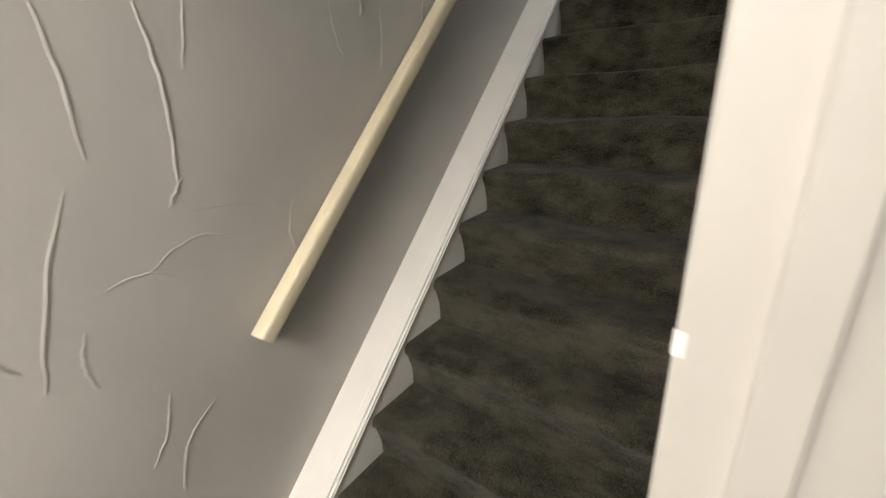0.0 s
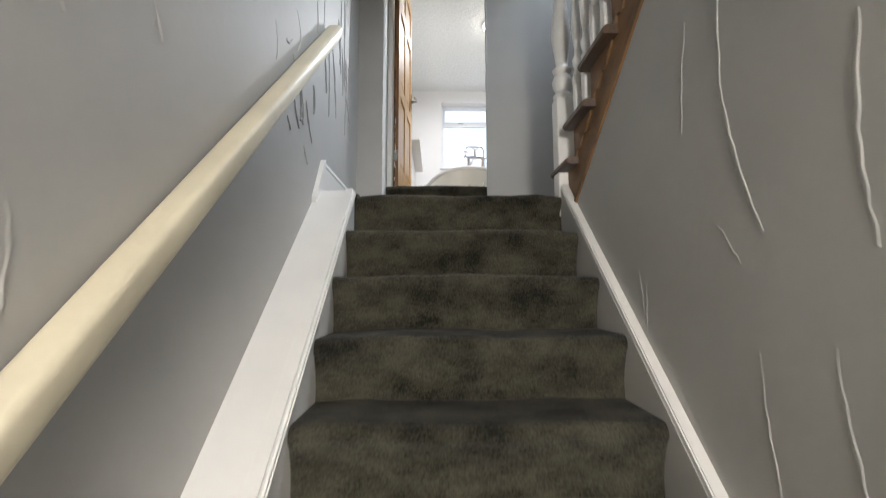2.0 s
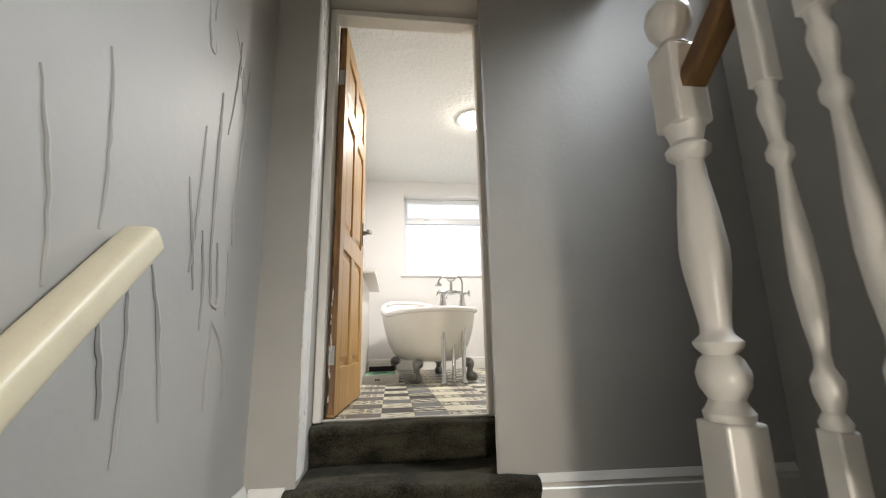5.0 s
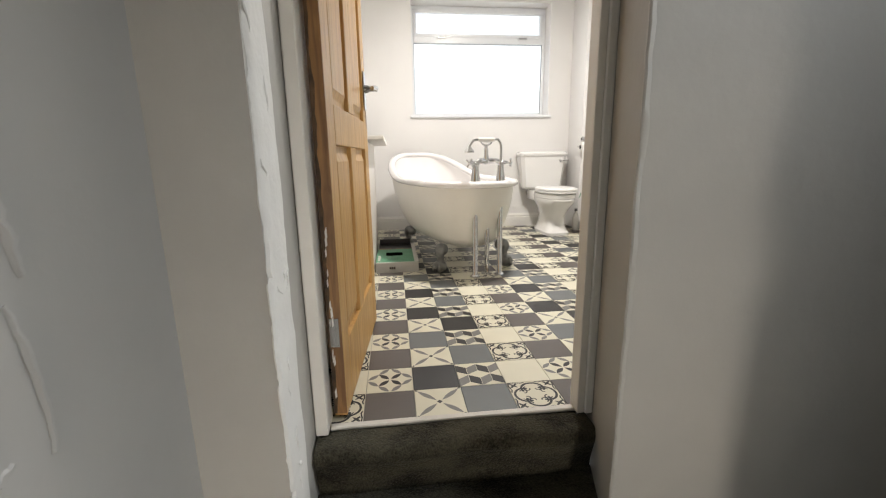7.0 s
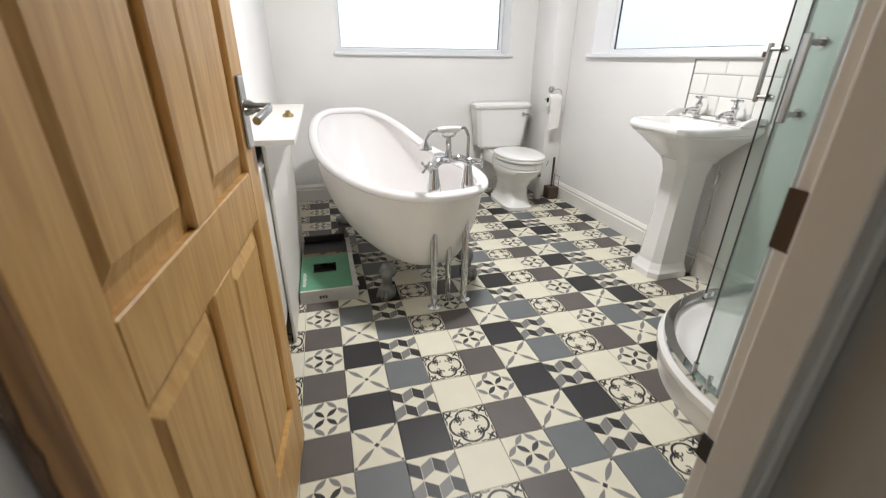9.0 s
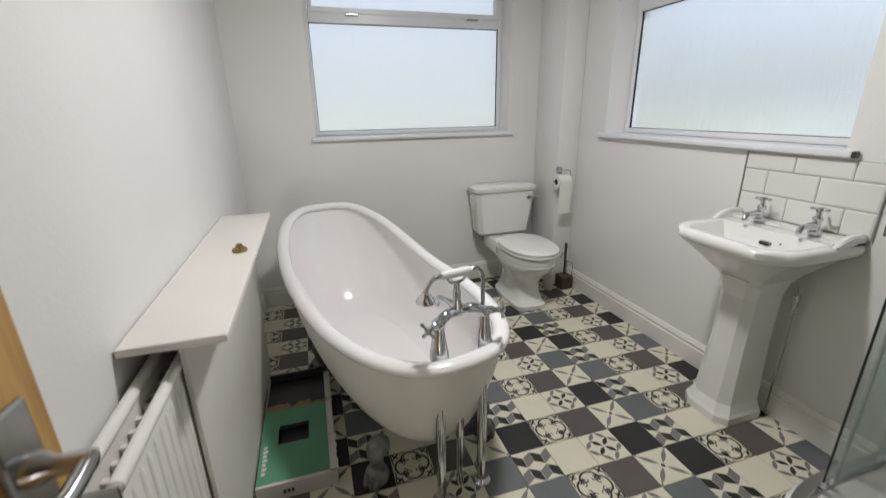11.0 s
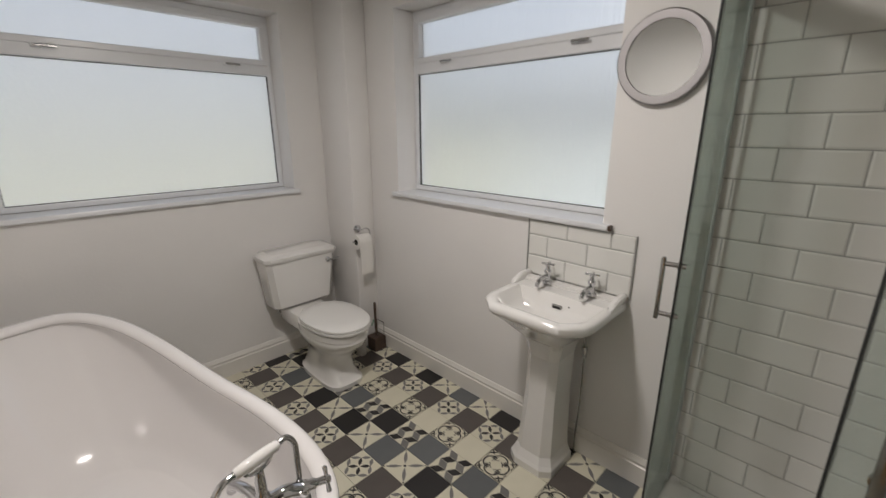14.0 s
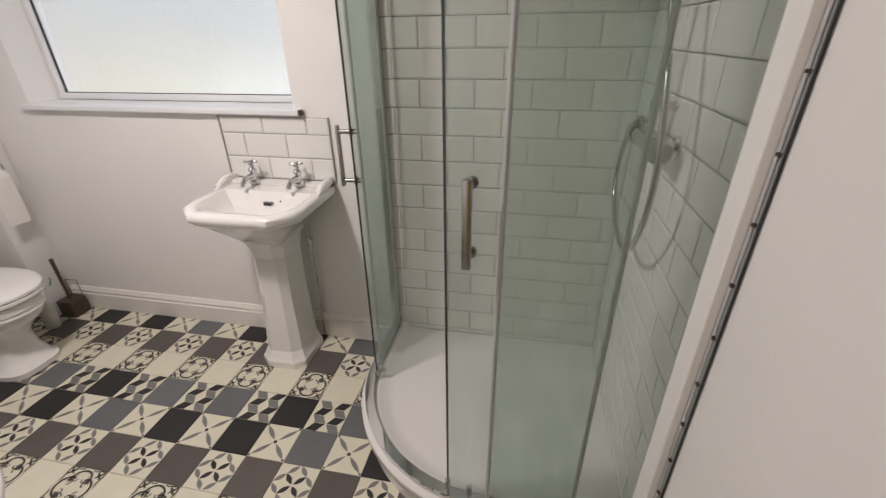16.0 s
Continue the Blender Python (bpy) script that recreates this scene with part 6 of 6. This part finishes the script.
# ================= pieces: shower wall tiles =================
panel_r = tagged(done("shower_wall_tiling_side", box(B(), RX - 0.004, RX, SY + 0.001, SY + SV + 0.03, 0.10, CEIL), M_GROUT), "white metro tiles with grey grout on the shower wall", "tiling", kind="structure")
panel_f = tagged(done("shower_wall_tiling_back", box(B(), 1.40, RX - 0.012, 0.0505, 0.0525, 0.10, CEIL), M_GROUT), "white metro tiles with grey grout behind the shower mixer", "tiling", kind="structure")
TW, TH = 0.2125, 0.1045
for r in range(-1, 22):
    z0 = 0.135 + r * TH
    z1 = min(z0 + TH, CEIL - 0.002)
    z0 = max(z0, 0.109)
    if z1 - z0 < 0.02:
        break
    # side wall: joints at 0.644 + n * TW on even rows, shifted by half on the others
    off = 0.644 if r % 2 == 0 else 0.644 - TW / 2
    y = off - 4 * TW
    while y < SY + SV + 0.03:
        a, c = max(y, SY + 0.002), min(y + TW, SY + SV + 0.03)
        if c - a > 0.03:
            wall_tile(a, c, z0, z1, panel_r, RX, "x")
        y += TW
    x = RX - 0.012 - (TW if r % 2 else TW / 2)
    hi = RX - 0.012
    while hi > 1.41:
        a = max(x, 1.402)
        if hi - a > 0.03:
            wall_tile(a, hi, z0, z1, panel_f, 0.0525, "y")
        hi, x = a, x - TW

# ================= pieces: floor tiles =================
S = 0.155


def lens(p, q, wide, n=6):
    """A petal from p to q."""
    p, q = Vector(p), Vector(q)
    d = q - p
    nrm = Vector((-d.y, d.x)).normalized()
    a = [p + d * (i / n) + nrm * wide * math.sin(math.pi * i / n) for i in range(n + 1)]
    c = [p + d * (1 - i / n) - nrm * wide * math.sin(math.pi * i / n) for i in range(1, n)]
    return a + c


def tile_mesh(name, base, figures):
    """A floor square with its printed figures laid on as thin shapes. figures: (points, material slot)."""
    bm, h = B(), S / 2 - 0.0011
    lo = [bm.verts.new((x, y, -0.005)) for x, y in ((-h, -h), (h, -h), (h, h), (-h, h))]
    hi = [bm.verts.new((x, y, 0.0)) for x, y in ((-h, -h), (h, -h), (h, h), (-h, h))]
    bm.faces.new(hi)
    for i in range(4):
        bm.faces.new((lo[i], lo[(i + 1) % 4], hi[(i + 1) % 4], hi[i]))
    for pts, slot in figures:
        f = bm.faces.new([bm.verts.new((x * S, y * S, 0.00035 + 0.00012 * slot)) for x, y in pts])
        f.material_index = slot
        if f.normal.z < 0:
            f.normal_flip()
    me = bpy.data.meshes.new(name)
    bm.normal_update()
    for f in bm.faces:
        if len(f.verts) > 4 and f.normal.z < 0:
            f.normal_flip()
    bm.to_mesh(me)
    bm.free()
    for m in (base, T_GREY, T_DARK, T_BLUE):
        me.materials.append(m)
    return me


def diamond(x, y, r):
    return [(x - r, y), (x, y - r), (x + r, y), (x, y + r)]


def stroke(pts, wide):
    """Ribbon quads along a line."""
    out = []
    pts = [Vector(p) for p in pts]
    for i in range(len(pts) - 1):
        d = pts[i + 1] - pts[i]
        n = Vector((-d.y, d.x)).normalized() * wide / 2
        e = d * 0.08
        out.append([tuple(pts[i] - n - e), tuple(pts[i + 1] - n + e), tuple(pts[i + 1] + n + e), tuple(pts[i] + n - e)])
    return out


star, flower, cube, ornate = [], [], [], []
for sx in (-1, 1):
    for sy in (-1, 1):
        star.append((lens((0.055 * sx, 0.055 * sy), (0.44 * sx, 0.44 * sy), 0.058), 1))
        star.append((diamond(0.455 * sx, 0.455 * sy, 0.035), 2))
        flower.append((lens((0.02 * sx, 0.02 * sy), (0.25 * sx, 0.25 * sy), 0.062), 2))
        flower.append((lens((0.25 * sx, 0.25 * sy), (0.485 * sx, 0.02 * sy), 0.058), 1))
        flower.append((lens((0.25 * sx, 0.25 * sy), (0.02 * sx, 0.485 * sy), 0.058), 1))
star.append((diamond(0, 0, 0.062), 2))
# tumbling blocks: two staggered rows of dark and grey rhombi
for k in range(4):
    x0 = -0.5 + 0.25 * k
    for row, top in ((0, 0.435), (1, -0.045)):
        dark = (k + row) % 2 == 0
        l, r = (0.0, -0.15) if dark else (-0.15, 0.0)
        cube.append(([(x0 + 0.005, top + l), (x0 + 0.005, top + l - 0.30), (x0 + 0.245, top + r - 0.30), (x0 + 0.245, top + r)], 2 if dark else 1))
for k in range(4):
    m = Matrix.Rotation(k * math.pi / 2, 2)
    # one lobe of the quatrefoil, scroll pairs inside it, an arrow in the corner
    lobe = [m @ Vector((0.215 + 0.215 * math.cos(a), 0.215 * math.sin(a) * 1.12)) for a in [-2.0 + 4.0 * i / 12 for i in range(13)]]
    for q in stroke(lobe, 0.050):
        ornate.append((q, 2))
    for side in (-1, 1):
        curl = [m @ Vector((0.215 + (0.095 - 0.055 * i / 9) * math.cos(0.4 + 0.5 * i), side * (0.105 + (0.095 - 0.055 * i / 9) * math.sin(0.4 + 0.5 * i)))) for i in range(10)]
        for q in stroke(curl, 0.028):
            ornate.append((q, 2))
        barb = [m @ Vector(p) for p in (((0.30, 0.44), (0.36, 0.375), (0.385, 0.385)) if side > 0 else ((0.44, 0.30), (0.375, 0.36), (0.385, 0.385)))]
        for q in stroke(barb, 0.046):
            ornate.append((q, 2))
        rim = [m @ Vector(p) for p in (((0.47, 0.47), (0.34, 0.478), (0.20, 0.45), (0.12, 0.47)) if side > 0 else ((0.47, 0.47), (0.478, 0.34), (0.45, 0.20), (0.47, 0.12)))]
        for q in stroke(rim, 0.028):
            ornate.append((q, 2))
    ornate.append(([tuple(m @ Vector(p)) for p in lens((0.29, 0.29), (0.47, 0.47), 0.030)], 2))

KINDS = {
    "star": tile_mesh("star_square", T_CREAM, star), "flower": tile_mesh("flower_square", T_CREAM, flower), "cube": tile_mesh("cube_square", T_CREAM, cube), "ornate": tile_mesh("ornate_square", T_CREAM, ornate),
    "cream": tile_mesh("cream_square", T_CREAM, []), "brown": tile_mesh("brown_square", T_BROWN, []), "dark": tile_mesh("dark_square", T_DARK, []), "blue": tile_mesh("blue_square", T_BLUE, []),
}
for c in range(-2, 14):
    for j in range(0, 22):
        x, y = 0.225 + S * c, 0.088 + S * j
        if x < 0.0 or x > RX - 0.01 or y > RY:
            continue
        if x > 1.62 and y < 0.75:      # under the shower tray
            continue
        col, even = c % 4, j % 2 == 0
        if even:
            kind = ("brown", "star", "dark" if (j // 2 + (c - 2) // 8) % 3 == 2 else "blue", "ornate")[col]
        else:
            kind = ("flower", "blue" if (j // 2 + (c - 1) // 8) % 3 == 1 else "dark", "cube", "cream")[col]
        o = new("tile", KINDS[kind])
        o.location = (x, y, 0.0)
        hang(o, floor)
        o.matrix_parent_inverse = Matrix()
